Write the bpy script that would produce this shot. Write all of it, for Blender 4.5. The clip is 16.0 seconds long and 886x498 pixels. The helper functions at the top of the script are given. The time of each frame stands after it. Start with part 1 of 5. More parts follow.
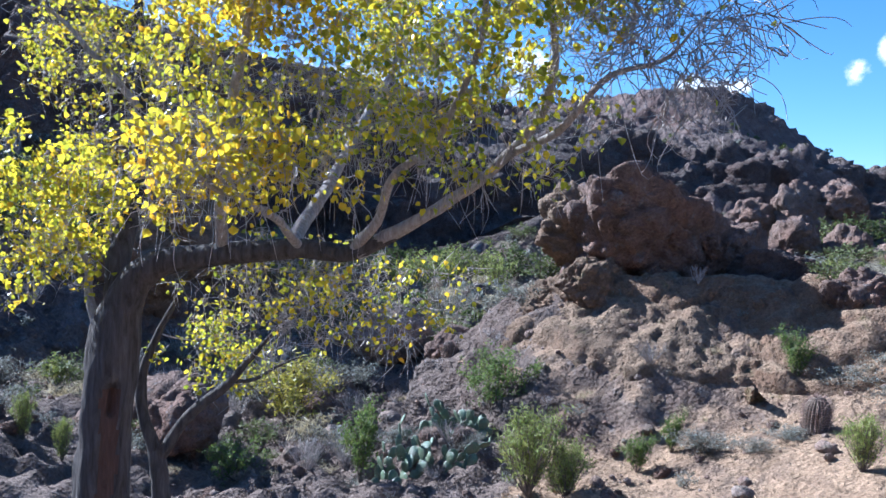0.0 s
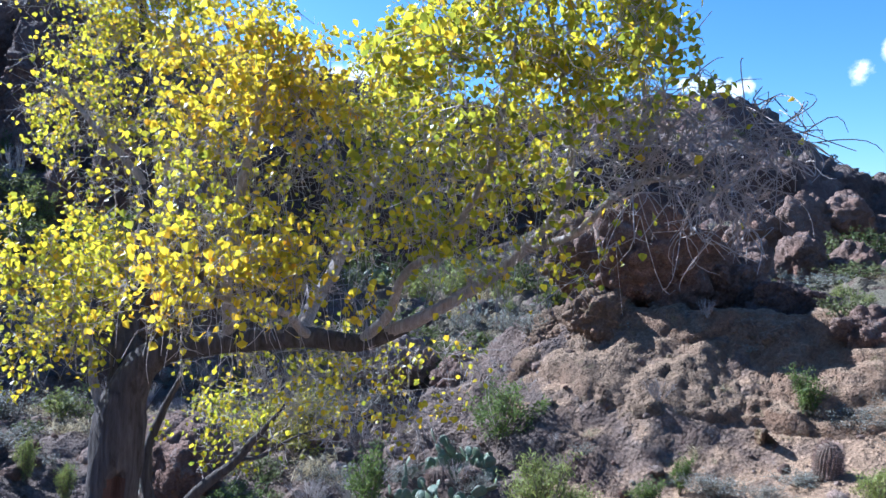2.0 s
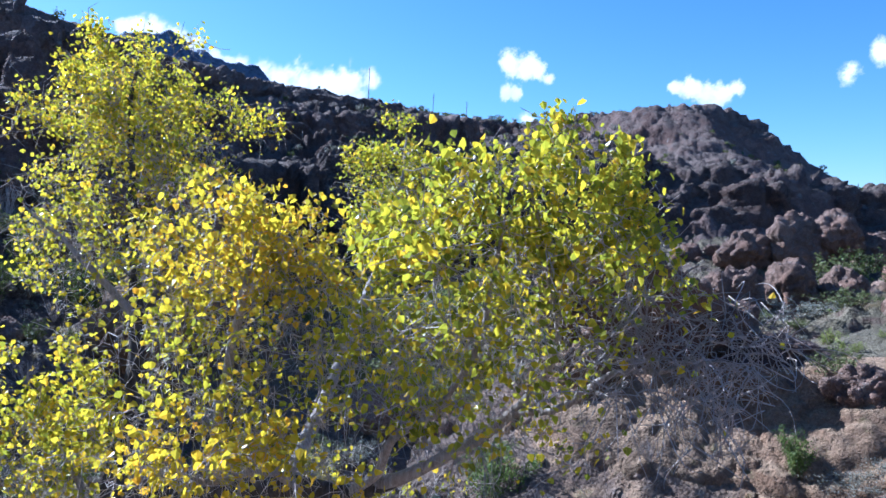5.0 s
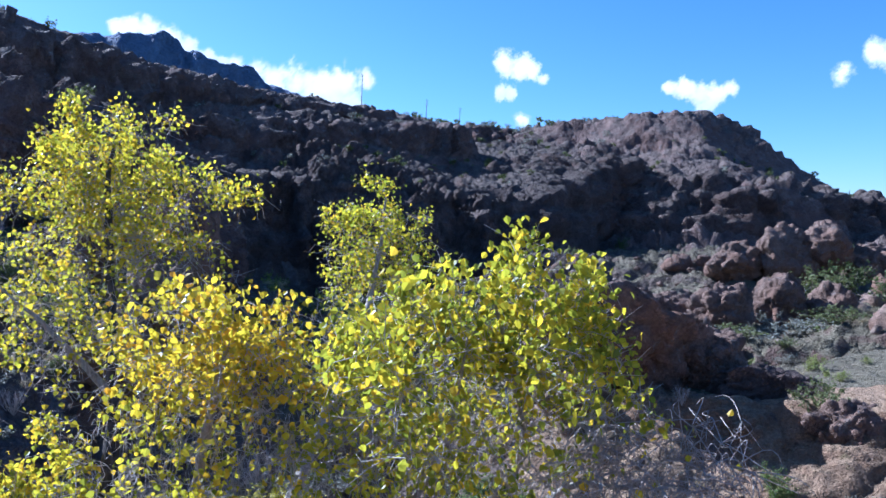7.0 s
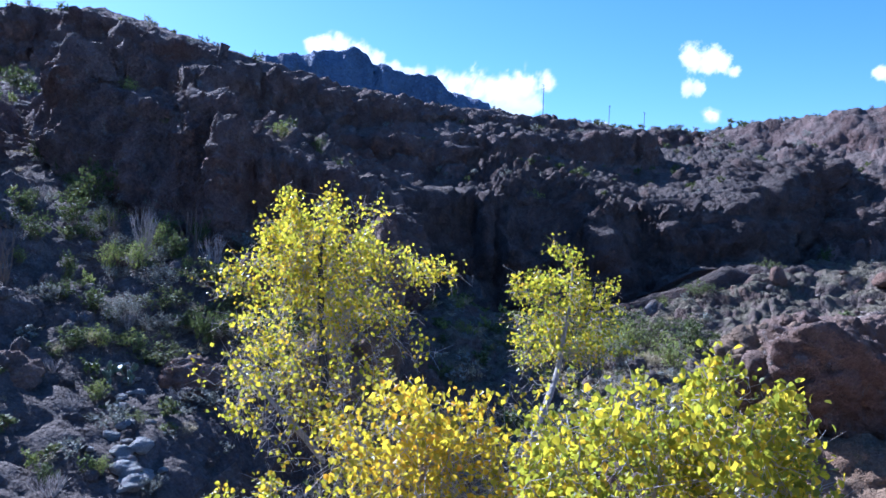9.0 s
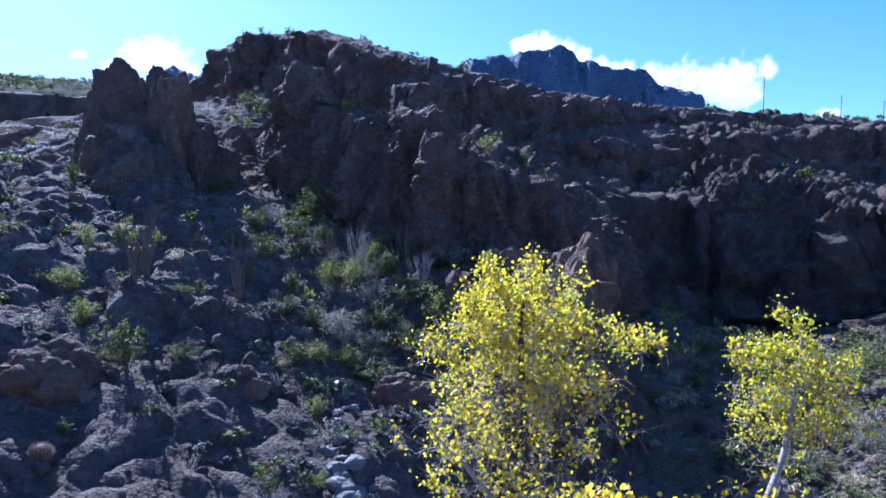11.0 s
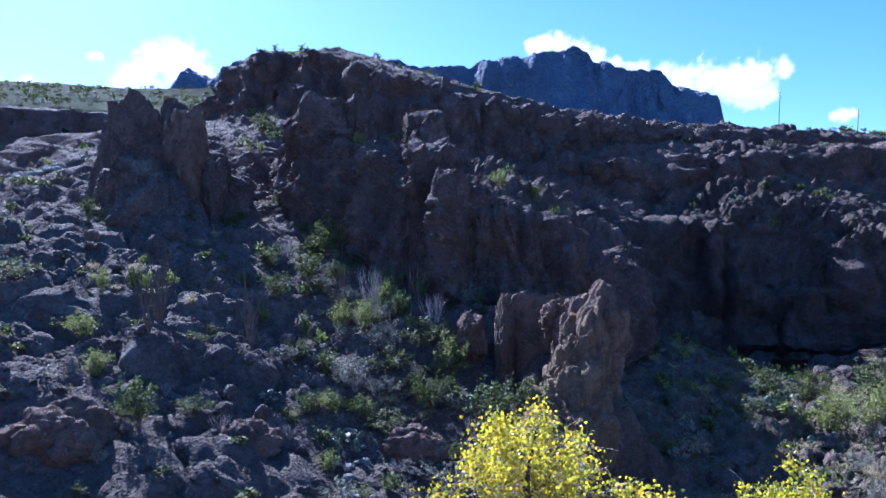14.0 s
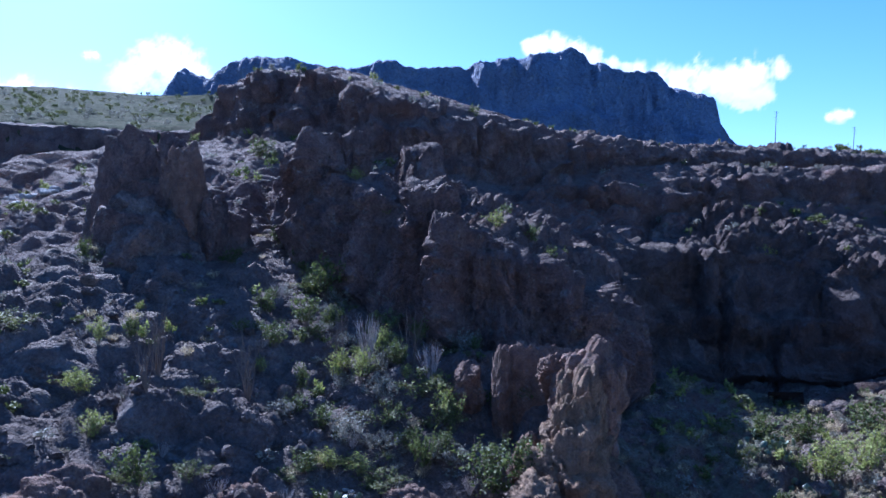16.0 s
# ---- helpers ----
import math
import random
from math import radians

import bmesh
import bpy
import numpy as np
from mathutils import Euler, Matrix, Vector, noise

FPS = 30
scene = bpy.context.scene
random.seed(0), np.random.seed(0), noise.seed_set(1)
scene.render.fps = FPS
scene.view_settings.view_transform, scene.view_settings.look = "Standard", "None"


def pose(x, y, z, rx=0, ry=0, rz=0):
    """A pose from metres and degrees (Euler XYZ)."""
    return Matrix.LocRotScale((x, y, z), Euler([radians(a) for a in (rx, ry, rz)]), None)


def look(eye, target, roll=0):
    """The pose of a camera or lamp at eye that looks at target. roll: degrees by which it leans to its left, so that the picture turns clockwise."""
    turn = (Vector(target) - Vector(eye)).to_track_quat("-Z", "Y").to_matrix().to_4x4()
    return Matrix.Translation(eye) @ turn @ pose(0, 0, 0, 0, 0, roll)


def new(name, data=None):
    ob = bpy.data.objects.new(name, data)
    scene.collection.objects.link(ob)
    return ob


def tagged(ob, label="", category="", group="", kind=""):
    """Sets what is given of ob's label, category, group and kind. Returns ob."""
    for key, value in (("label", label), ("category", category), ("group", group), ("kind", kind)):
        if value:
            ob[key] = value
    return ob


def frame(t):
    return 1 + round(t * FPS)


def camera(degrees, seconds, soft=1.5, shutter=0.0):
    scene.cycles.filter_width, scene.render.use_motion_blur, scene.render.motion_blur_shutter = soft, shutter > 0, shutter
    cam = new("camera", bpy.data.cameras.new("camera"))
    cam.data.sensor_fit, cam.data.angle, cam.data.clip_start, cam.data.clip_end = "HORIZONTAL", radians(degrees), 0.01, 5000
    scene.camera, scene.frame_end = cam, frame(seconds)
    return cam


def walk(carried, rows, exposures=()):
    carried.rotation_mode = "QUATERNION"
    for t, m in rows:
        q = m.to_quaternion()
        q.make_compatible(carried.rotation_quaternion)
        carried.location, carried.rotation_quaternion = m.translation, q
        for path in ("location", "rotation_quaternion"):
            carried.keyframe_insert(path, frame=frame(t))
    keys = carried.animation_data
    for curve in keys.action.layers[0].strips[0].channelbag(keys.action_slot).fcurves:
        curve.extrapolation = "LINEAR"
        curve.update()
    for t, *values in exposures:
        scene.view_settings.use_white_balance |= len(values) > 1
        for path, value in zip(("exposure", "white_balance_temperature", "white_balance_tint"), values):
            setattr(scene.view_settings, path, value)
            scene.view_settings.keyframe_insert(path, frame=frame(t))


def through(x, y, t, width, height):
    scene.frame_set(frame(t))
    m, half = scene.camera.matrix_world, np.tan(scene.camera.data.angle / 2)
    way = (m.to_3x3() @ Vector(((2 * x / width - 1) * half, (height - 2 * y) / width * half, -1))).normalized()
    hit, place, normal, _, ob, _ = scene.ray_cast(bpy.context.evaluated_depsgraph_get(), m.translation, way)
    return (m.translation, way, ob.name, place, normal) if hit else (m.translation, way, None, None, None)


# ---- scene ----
cam = camera(58.4, 16.0)
PATH = [
    (0, (0.0, 0.0, 3.0), (0.0, 1.999, 2.954), 1.1),
    (0.5, (-0.016, 0.14, 3.161), (-0.019, 2.14, 3.111), 1.2),
    (1, (-0.045, 0.192, 3.331), (-0.05, 2.192, 3.28), 1.3),
    (1.5, (-0.068, 0.166, 3.499), (-0.074, 2.166, 3.451), 1.2),
    (2, (-0.084, 0.155, 3.678), (-0.091, 2.155, 3.631), 1.2),
    (2.5, (-0.091, 0.132, 3.85), (-0.095, 2.132, 3.808), 1.0),
    (3, (-0.089, 0.125, 4.044), (-0.092, 2.124, 4.0), 1.1),
    (3.5, (-0.083, 0.144, 4.239), (-0.084, 2.143, 4.197), 1.0),
    (4, (-0.091, 0.141, 4.428), (-0.088, 2.141, 4.388), 0.9),
    (6.5, (0.055, 0.103, 5.321), (0.078, 2.102, 5.283), 0.7),
    (7, (0.105, 0.078, 5.49), (0.13, 2.078, 5.452), 0.7),
    (7.5, (0.118, 0.074, 5.668), (0.144, 2.073, 5.631), 0.7),
    (8, (0.073, -0.073, 5.905), (0.066, 1.927, 5.863), 1.0),
    (8.5, (0.062, -0.2, 6.077), (-0.115, 1.792, 6.046), 1.0),
    (9, (0.053, -0.2, 6.247), (-0.375, 1.753, 6.213), 0.1),
    (9.5, (0.019, -0.13, 6.4), (-0.635, 1.76, 6.369), -0.4),
    (10, (-0.02, -0.02, 6.558), (-0.828, 1.809, 6.524), -0.3),
    (12.5, (0.027, 0.19, 7.587), (-0.915, 1.953, 7.55), -0.2),
    (13, (0.04, 0.186, 7.845), (-0.904, 1.949, 7.809), -0.2),
    (13.5, (0.043, 0.188, 8.14), (-0.901, 1.951, 8.104), -0.3),
    (14, (0.04, 0.193, 8.486), (-0.904, 1.956, 8.45), -0.2),
    (14.5, (0.038, 0.188, 8.898), (-0.905, 1.951, 8.861), -0.2),
    (15, (0.02, 0.194, 9.344), (-0.921, 1.959, 9.307), -0.2),
    (15.5, (0.022, 0.18, 9.84), (-0.917, 1.946, 9.803), -0.1),
    (16, (0.019, 0.178, 10.364), (-0.917, 1.945, 10.327), -0.1),
]
walk(cam, [(t, look(eye, target, roll)) for t, eye, target, roll in PATH],
     [(0.0, 1.60, 4860, 9), (1.5, 1.58, 4860, 9), (2.5, 1.50, 4840, 10), (4.0, 1.40, 4770, 10), (7.5, 1.33, 4660, 13), (10.0, 1.50, 4630, 18), (16.0, 1.50, 4610, 19)])

# ---- light ----
SUN_TO = Vector((-0.675, 0.438, 0.60)).normalized()
sun = new("sun", bpy.data.lights.new("sun", "SUN"))
sun.data.energy, sun.data.angle, sun.data.color = 5.0, radians(0.53), (1.0, 0.94, 0.86)
sun.matrix_world = look((0, 0, 60), (-SUN_TO.x, -SUN_TO.y, 60 - SUN_TO.z))
world = bpy.data.worlds.new("sky")
scene.world = world
world.use_nodes = True
wt = world.node_tree
sky = wt.nodes.new("ShaderNodeTexSky")
sky.sky_type, sky.sun_disc = "NISHITA", False
sky.sun_elevation = math.asin(SUN_TO.z)
sky.sun_rotation = math.atan2(SUN_TO.x, SUN_TO.y)
sky.altitude, sky.air_density, sky.dust_density, sky.ozone_density = 1200, 1.0, 1.1, 3.0
vivid = wt.nodes.new("ShaderNodeHueSaturation")
vivid.inputs["Saturation"].default_value = 1.16
wt.links.new(sky.outputs[0], vivid.inputs["Color"])
wt.links.new(vivid.outputs[0], wt.nodes["Background"].inputs[0])
wt.nodes["Background"].inputs[1].default_value = 0.066


# ---- noise ----
def hash01(ix, iy, iz, seed):
    h = (ix * 374761393 + iy * 668265263 + iz * 2147483647 + seed * 1274126177) & 0xFFFFFFFF
    h = ((h ^ (h >> 13)) * 1274126177) & 0xFFFFFFFF
    h = ((h ^ (h >> 16)) * 2246822519) & 0xFFFFFFFF
    return ((h ^ (h >> 15)) & 0xFFFFFF) / float(0xFFFFFF)


def vnoise(p, scale, seed=0):
    """Smooth noise from -1 to 1 at points p (n, 3), with cells of that scale."""
    q = np.asarray(p, float) / scale
    i = np.floor(q).astype(np.int64)
    f = q - i
    f = f * f * f * (f * (f * 6 - 15) + 10)
    out = np.zeros(len(q))
    for dx in (0, 1):
        wx = f[:, 0] if dx else 1 - f[:, 0]
        for dy in (0, 1):
            wy = f[:, 1] if dy else 1 - f[:, 1]
            for dz in (0, 1):
                wz = f[:, 2] if dz else 1 - f[:, 2]
                out += wx * wy * wz * hash01(i[:, 0] + dx, i[:, 1] + dy, i[:, 2] + dz, seed)
    return out * 2 - 1


def fbm(p, scale, octaves=4, seed=0, rough=0.5):
    out, amp, total = np.zeros(len(p)), 1.0, 0.0
    for o in range(octaves):
        out += amp * vnoise(p, scale / 2**o, seed + 17 * o)
        total, amp = total + amp, amp * rough
    return out / total


def lumps(p, scale, seed=0):
    """Rounded boulder-like bumps from 0 (joints) to 1 (tops)."""
    q = np.asarray(p, float) / scale
    i = np.floor(q).astype(np.int64)
    best = np.full(len(q), 9.0)
    second = np.full(len(q), 9.0)
    for dx in (-1, 0, 1):
        for dy in (-1, 0, 1):
            for dz in (-1, 0, 1):
                c = i + (dx, dy, dz)
                pt = np.stack([c[:, k] + hash01(c[:, 0], c[:, 1], c[:, 2], seed + 31 * (k + 1)) for k in range(3)], 1)
                d = np.sqrt(((q - pt) ** 2).sum(1))
                second = np.minimum(second, np.maximum(best, d))
                best = np.minimum(best, d)
    return np.clip(1 - best**2 * 0.9, 0, 1) * np.clip((second - best) * 3, 0, 1) ** 0.5


def smooth(a, b, t):
    t = np.clip((t - a) / (b - a), 0, 1)
    return t * t * (3 - 2 * t)


# ---- materials ----
class Mat:
    """A small helper that wires up one node material."""

    def __init__(self, name, rough=0.9, spec=0.3):
        self.m = bpy.data.materials.new(name)
        self.m.use_nodes = True
        self.t = self.m.node_tree
        self.b = self.t.nodes["Principled BSDF"]
        self.b.inputs["Roughness"].default_value = rough
        self.b.inputs["Specular IOR Level"].default_value = spec
        self.co = None

    def node(self, kind):
        return self.t.nodes.new(kind)

    def put(self, sock, value):
        if isinstance(value, bpy.types.NodeSocket):
            self.t.links.new(value, sock)
        else:
            sock.default_value = value

    def coords(self, which="Object"):
        if self.co is None:
            self.co = self.node("ShaderNodeTexCoord")
        return self.co.outputs[which]

    def noise(self, scale, detail=4, rough=0.6, which="Object", stretch=None, warp=0.0):
        n = self.node("ShaderNodeTexNoise")
        n.inputs["Scale"].default_value = scale
        n.inputs["Detail"].default_value = detail
        n.inputs["Roughness"].default_value = rough
        n.inputs["Distortion"].default_value = warp
        co = self.coords(which)
        if stretch:
            mp = self.node("ShaderNodeMapping")
            mp.inputs["Scale"].default_value = stretch
            self.t.links.new(co, mp.inputs[0])
            co = mp.outputs[0]
        self.t.links.new(co, n.inputs["Vector"])
        return n.outputs["Fac"]

    def cells(self, scale, feature="F1"):
        n = self.node("ShaderNodeTexVoronoi")
        n.feature = feature
        n.inputs["Scale"].default_value = scale
        self.t.links.new(self.coords(), n.inputs["Vector"])
        return n.outputs["Distance"]

    def ramp(self, fac, stops):
        n = self.node("ShaderNodeValToRGB")
        e = n.color_ramp.elements
        while len(e) < len(stops):
            e.new(0.5)
        for el, (pos, col) in zip(e, stops):
            el.position = pos
            el.color = (*col, 1) if len(col) == 3 else col
        self.put(n.inputs[0], fac)
        return n.outputs[0]

    def step(self, fac, lo, hi):
        n = self.node("ShaderNodeMapRange")
        n.clamp = True
        self.put(n.inputs[0], fac)
        n.inputs[1].default_value, n.inputs[2].default_value = lo, hi
        return n.outputs[0]

    def mix(self, fac, a, b, mode="MIX"):
        n = self.node("ShaderNodeMix")
        n.data_type, n.blend_type = "RGBA", mode
        for sock, v in ((n.inputs[0], fac), (n.inputs[6], a), (n.inputs[7], b)):
            self.put(sock, (*v, 1) if isinstance(v, tuple) and len(v) == 3 else v)
        return n.outputs[2]

    def math(self, op, a, b=0.0):
        n = self.node("ShaderNodeMath")
        n.operation = op
        self.put(n.inputs[0], a)
        self.put(n.inputs[1], b)
        return n.outputs[0]

    def bump(self, height, strength=0.5, dist=0.05, under=None):
        n = self.node("ShaderNodeBump")
        n.inputs["Strength"].default_value = strength
        n.inputs["Distance"].default_value = dist
        self.t.links.new(height, n.inputs["Height"])
        if under is not None:
            self.t.links.new(under, n.inputs["Normal"])
        return n.outputs[0]

    def done(self, color=None, normal=None, rough=None):
        if color is not None:
            self.put(self.b.inputs["Base Color"], (*color, 1) if isinstance(color, tuple) else color)
        if normal is not None:
            self.t.links.new(normal, self.b.inputs["Normal"])
        if rough is not None:
            self.put(self.b.inputs["Roughness"], rough)
        return self.m


def rock_material(name, base, light, dark, lichen=(0.3, 0.3, 0.29), dirt=(0.36, 0.27, 0.22), flat_dirt=True, scale=1.0, relief=1.0):
    k = Mat(name, 0.92, 0.2)
    big, mid, fine = k.noise(0.12 * scale, 5, 0.6), k.noise(0.9 * scale, 6, 0.65, warp=0.4), k.noise(9 * scale, 5, 0.7)
    c = k.ramp(mid, [(0.3, dark), (0.5, base), (0.72, light)])
    c = k.mix(k.step(big, 0.45, 0.7), c, (base[0] * 1.05, base[1] * 0.86, base[2] * 0.76))
    c = k.mix(k.math("MULTIPLY", k.step(k.noise(1.7 * scale, 7, 0.75), 0.56, 0.66), 0.55), c, lichen)
    streak = k.noise(1.1 * scale, 4, 0.6, stretch=(1.6, 1.6, 0.12))
    c = k.mix(k.math("MULTIPLY", k.step(streak, 0.56, 0.72), 0.5), c, dark)
    if flat_dirt:
        g = k.node("ShaderNodeNewGeometry")
        sep = k.node("ShaderNodeSeparateXYZ")
        k.t.links.new(g.outputs["Normal"], sep.inputs[0])
        up = k.math("ADD", sep.outputs[2], k.math("MULTIPLY", k.math("SUBTRACT", mid, 0.5), 0.7))
        soil = k.ramp(k.noise(3.1 * scale, 7, 0.75), [(0.3, (dirt[0] * 0.66, dirt[1] * 0.64, dirt[2] * 0.62)), (0.55, dirt), (0.75, (dirt[0] * 1.22, dirt[1] * 1.21, dirt[2] * 1.18))])
        pebbles = k.step(k.cells(14 * scale), 0.12, 0.3)
        soil = k.mix(k.math("MULTIPLY", k.math("SUBTRACT", 1.0, pebbles), 0.6), soil, k.ramp(k.noise(30 * scale, 2), [(0.3, tuple(a * 0.45 for a in dirt)), (0.7, tuple(a * 1.35 for a in dirt))]))
        c = k.mix(k.step(up, 0.72, 0.93), c, soil)
    grit = k.noise(38 * scale, 4, 0.75)
    c = k.mix(0.7, c, k.ramp(fine, [(0.28, (0.42, 0.41, 0.4)), (0.5, (0.9, 0.9, 0.9)), (0.72, (1.25, 1.25, 1.25))]), "MULTIPLY")
    c = k.mix(0.6, c, k.ramp(grit, [(0.3, (0.5, 0.5, 0.5)), (0.7, (1.3, 1.3, 1.3))]), "MULTIPLY")
    n = k.bump(mid, 1.0, 0.4 * relief / scale)
    n = k.bump(k.cells(3.2 * scale), 0.8, 0.22 * relief / scale, n)
    n = k.bump(fine, 1.0, 0.16 * relief / scale, n)
    n = k.bump(k.cells(13 * scale), 0.9, 0.07 / scale, n)
    n = k.bump(grit, 0.8, 0.03 / scale, n)
    return k.done(c, n)


ROCK = rock_material("desert_rock_and_dirt", (0.245, 0.172, 0.130), (0.37, 0.28, 0.215), (0.125, 0.092, 0.073), dirt=(0.50, 0.335, 0.21))
SLOPE = rock_material("grey_brown_slab_rock", (0.172, 0.138, 0.125), (0.27, 0.243, 0.23), (0.09, 0.072, 0.066), lichen=(0.24, 0.25, 0.26), dirt=(0.155, 0.122, 0.103), scale=0.7, relief=0.45)
# Darker copy of CLIFF: shade on the far faces is put into its colours.
SHADED_CLIFF = rock_material("shaded_cliff_rock", (0.135, 0.098, 0.086), (0.225, 0.17, 0.15), (0.075, 0.056, 0.05), lichen=(0.2, 0.19, 0.18), dirt=(0.17, 0.135, 0.115), scale=0.8)
GRAVEL = rock_material("dark_wash_gravel", (0.20, 0.15, 0.122), (0.30, 0.235, 0.195), (0.10, 0.077, 0.065), dirt=(0.27, 0.20, 0.16), scale=1.2)
CLIFF = rock_material("cliff_rock", (0.20, 0.14, 0.122), (0.32, 0.24, 0.21), (0.11, 0.08, 0.073), dirt=(0.22, 0.17, 0.145), scale=0.8)
BRUSHY = rock_material("brushy_canyon_soil", (0.2, 0.15, 0.125), (0.3, 0.24, 0.2), (0.11, 0.085, 0.075), lichen=(0.2, 0.2, 0.12), dirt=(0.235, 0.2, 0.135), scale=0.9)
CRUMBLE = rock_material("crumbling_conglomerate", (0.30, 0.205, 0.135), (0.41, 0.295, 0.20), (0.15, 0.105, 0.068), lichen=(0.25, 0.22, 0.10), dirt=(0.38, 0.262, 0.168), scale=1.6)
k = Mat("scrubby_mesa", 1.0, 0.02)
MESA = k.done(k.ramp(k.noise(0.22, 7, 0.75), [(0.36, (0.035, 0.043, 0.025)), (0.52, (0.055, 0.06, 0.034)), (0.72, (0.095, 0.082, 0.058))]), k.bump(k.noise(0.3, 6, 0.7), 1.0, 1.2))


# ---- ground ----
def polygon_distance(x, y, pts):
    """Metres outside a polygon (negative inside)."""
    pts = np.array(pts, float)
    best = np.full(x.shape, 1e9)
    inside = np.zeros(x.shape, bool)
    for (ax, ay), (bx, by) in zip(pts, np.roll(pts, -1, 0)):
        ex, ey = bx - ax, by - ay
        t = np.clip(((x - ax) * ex + (y - ay) * ey) / (ex * ex + ey * ey), 0, 1)
        best = np.minimum(best, np.hypot(x - ax - t * ex, y - ay - t * ey))
        cross = (ay > y) != (by > y)
        inside ^= cross & (x < ex * (y - ay) / (ey if ey else 1e-9) + ax)
    return np.where(inside, -best, best)


def table(poly, top, steep, rim=0.0):
    """A rise with a flat or sloping top over a polygon: its height falls off steeply outside."""
    def height(x, y, wob):
        sd = polygon_distance(x, y, poly) + wob
        return top(x, y) - steep * np.maximum(sd, 0) - rim * smooth(3.0, 0.0, -sd)
    return height


RISES = []
# near bench: apron and ledge
RISES.append((0.30, table([(2.4, 18.2), (3.2, 17.1), (4.2, 16.7), (5.4, 16.2), (6.4, 15.9), (7.2, 15.4), (9, 14.8), (20, 12.5), (26, 24), (10, 21), (4, 20)], lambda x, y: np.clip(0.55 + 0.24 * (x - 4), 0.3, 1.5), 0.42)))
BANK = [(2.3, 19.4), (2.55, 18.4), (3.1, 17.5), (4.0, 17.1), (5.0, 16.65), (5.9, 16.35), (6.7, 16.1), (7.3, 15.6), (8.0, 15.1), (9.5, 14.7), (12, 14.1)]
RISES.append((0.25, table(BANK + [(22, 12.5), (27, 24), (14, 23), (8, 20), (4, 20)], lambda x, y: 2.05 + 0.05 * (x - 5), 0.8, 0.15)))
# meadow bench and the slope to the hill
RISES.append((0.8, table([(9, 30), (20, 24), (60, 20), (80, 50), (40, 62), (12, 52), (9, 42)], lambda x, y: 1.5 + 0.06 * (x - 15), 0.35)))
RISES.append((1.2, table([(7, 53), (30, 50), (80, 50), (80, 90), (6, 75)], lambda x, y: 3.4 + 0.03 * (x - 10), 0.3)))
# buttress on the left
RISES.append((0.9, table([(-30, 39), (-26.5, 35.5), (-23, 33.2), (-20, 32), (-16, 30.8), (-13, 31.6), (-10.6, 33), (-9.5, 37), (-10.5, 44), (-13, 52), (-32, 50)],
                    lambda x, y: np.minimum(9.6 + 0.36 * np.maximum(-13 - x, 0), 14.2) - 1.1 * np.maximum(x + 13, 0) - 0.10 * (y - 33), 3.6, 0.2)))
RISES.append((0.5, table([(-27.5, 36.5), (-25.5, 35), (-24.2, 35.8), (-26, 38.5)], lambda x, y: 15.4 + 0 * x, 4.0)))
RISES.append((0.5, table([(-20.6, 33.5), (-18.6, 32), (-17, 32.6), (-18, 35)], lambda x, y: 12.4 + 0 * x, 4.0)))
# first rim of the long cliff
RISES.append((1.6, table([(-16, 50), (-12, 53.5), (-8.5, 56), (-5, 57.5), (-1, 57), (1.5, 61), (4, 58), (8, 62), (13, 71), (20, 80), (0, 110), (-30, 90), (-30, 60)],
                    lambda x, y: np.minimum(9.1 + 0.3 * np.maximum(y - 57, 0) - 0.3 * np.clip(x + 6, 0, 8), 15.2), 2.3, 0.2)))
RISES.append((1.2, table([(-22, 59), (-16, 61), (-11, 66), (-4, 72), (4, 78), (0, 95), (-25, 80)], lambda x, y: np.minimum(13.4 + 0.06 * (y - 60) + 0.3 * np.maximum(y - 61 - 0.7 * (x + 16), 0), 15.8), 2.0, 0.2)))
# crest
RISES.append((1.8, table([(-70, 70), (-58, 60), (-52, 58.5), (-47, 59.5), (-42, 58), (-36, 54.5), (-29, 54), (-24, 59.5), (-18, 65), (-10, 79), (-3, 90), (10, 101), (0, 140), (-80, 140)],
                    lambda x, y: np.minimum(18.2 + 0.34 * np.maximum(-22 - x, 0), 25.9) - 0.7 * np.maximum(-52.5 - x, 0) + 0.02 * (y - 60), 2.4, 0.8)))
# the right hill
RISES.append((2.0, table([(5, 76), (14, 73), (26, 72), (36, 73), (45, 79), (49, 90), (44, 120), (10, 120), (0, 105)], lambda x, y: 9.9 + 0 * x, 2.8, 0.8)))
RISES.append((1.5, table([(11, 98), (27, 89), (35, 92), (40, 112), (14, 110)], lambda x, y: 19.4 - 0.05 * np.abs(x - 27) - 0.12 * np.maximum(x - 29, 0), 0.62)))
RISES.append((1.2, table([(-60, 104), (20, 100), (24, 130), (-60, 130)], lambda x, y: 18.2 + 0 * x, 0.5)))
# spires and outcrops on the left slope
RISES.append((0.3, table([(-33.4, 28.2), (-31.4, 28.5), (-30.0, 28.9), (-29.2, 29.5), (-29.0, 30.8), (-30.0, 31.6), (-33.6, 30.8)], lambda x, y: 13.0 + 0.15 * (-31 - x), 4.5, 0.2)))
RISES.append((0.4, table([(-32.5, 26.9), (-30.6, 26.9), (-29.4, 28.2), (-30, 30.5), (-33, 29.5)], lambda x, y: 11.3 + 0.2 * (-30 - x), 3.5, 0.2)))
RISES.append((0.6, table([(-29, 25.5), (-25.5, 23.2), (-22, 22.4), (-20, 23.8), (-21.5, 27), (-27, 29)], lambda x, y: 7.6 + 0.34 * (-24 - x), 2.6, 0.3)))
RISES.append((0.4, table([(-24, 39), (-21, 36), (-19.5, 38), (-22, 42)], lambda x, y: 14.6 + 0 * x, 4.0)))
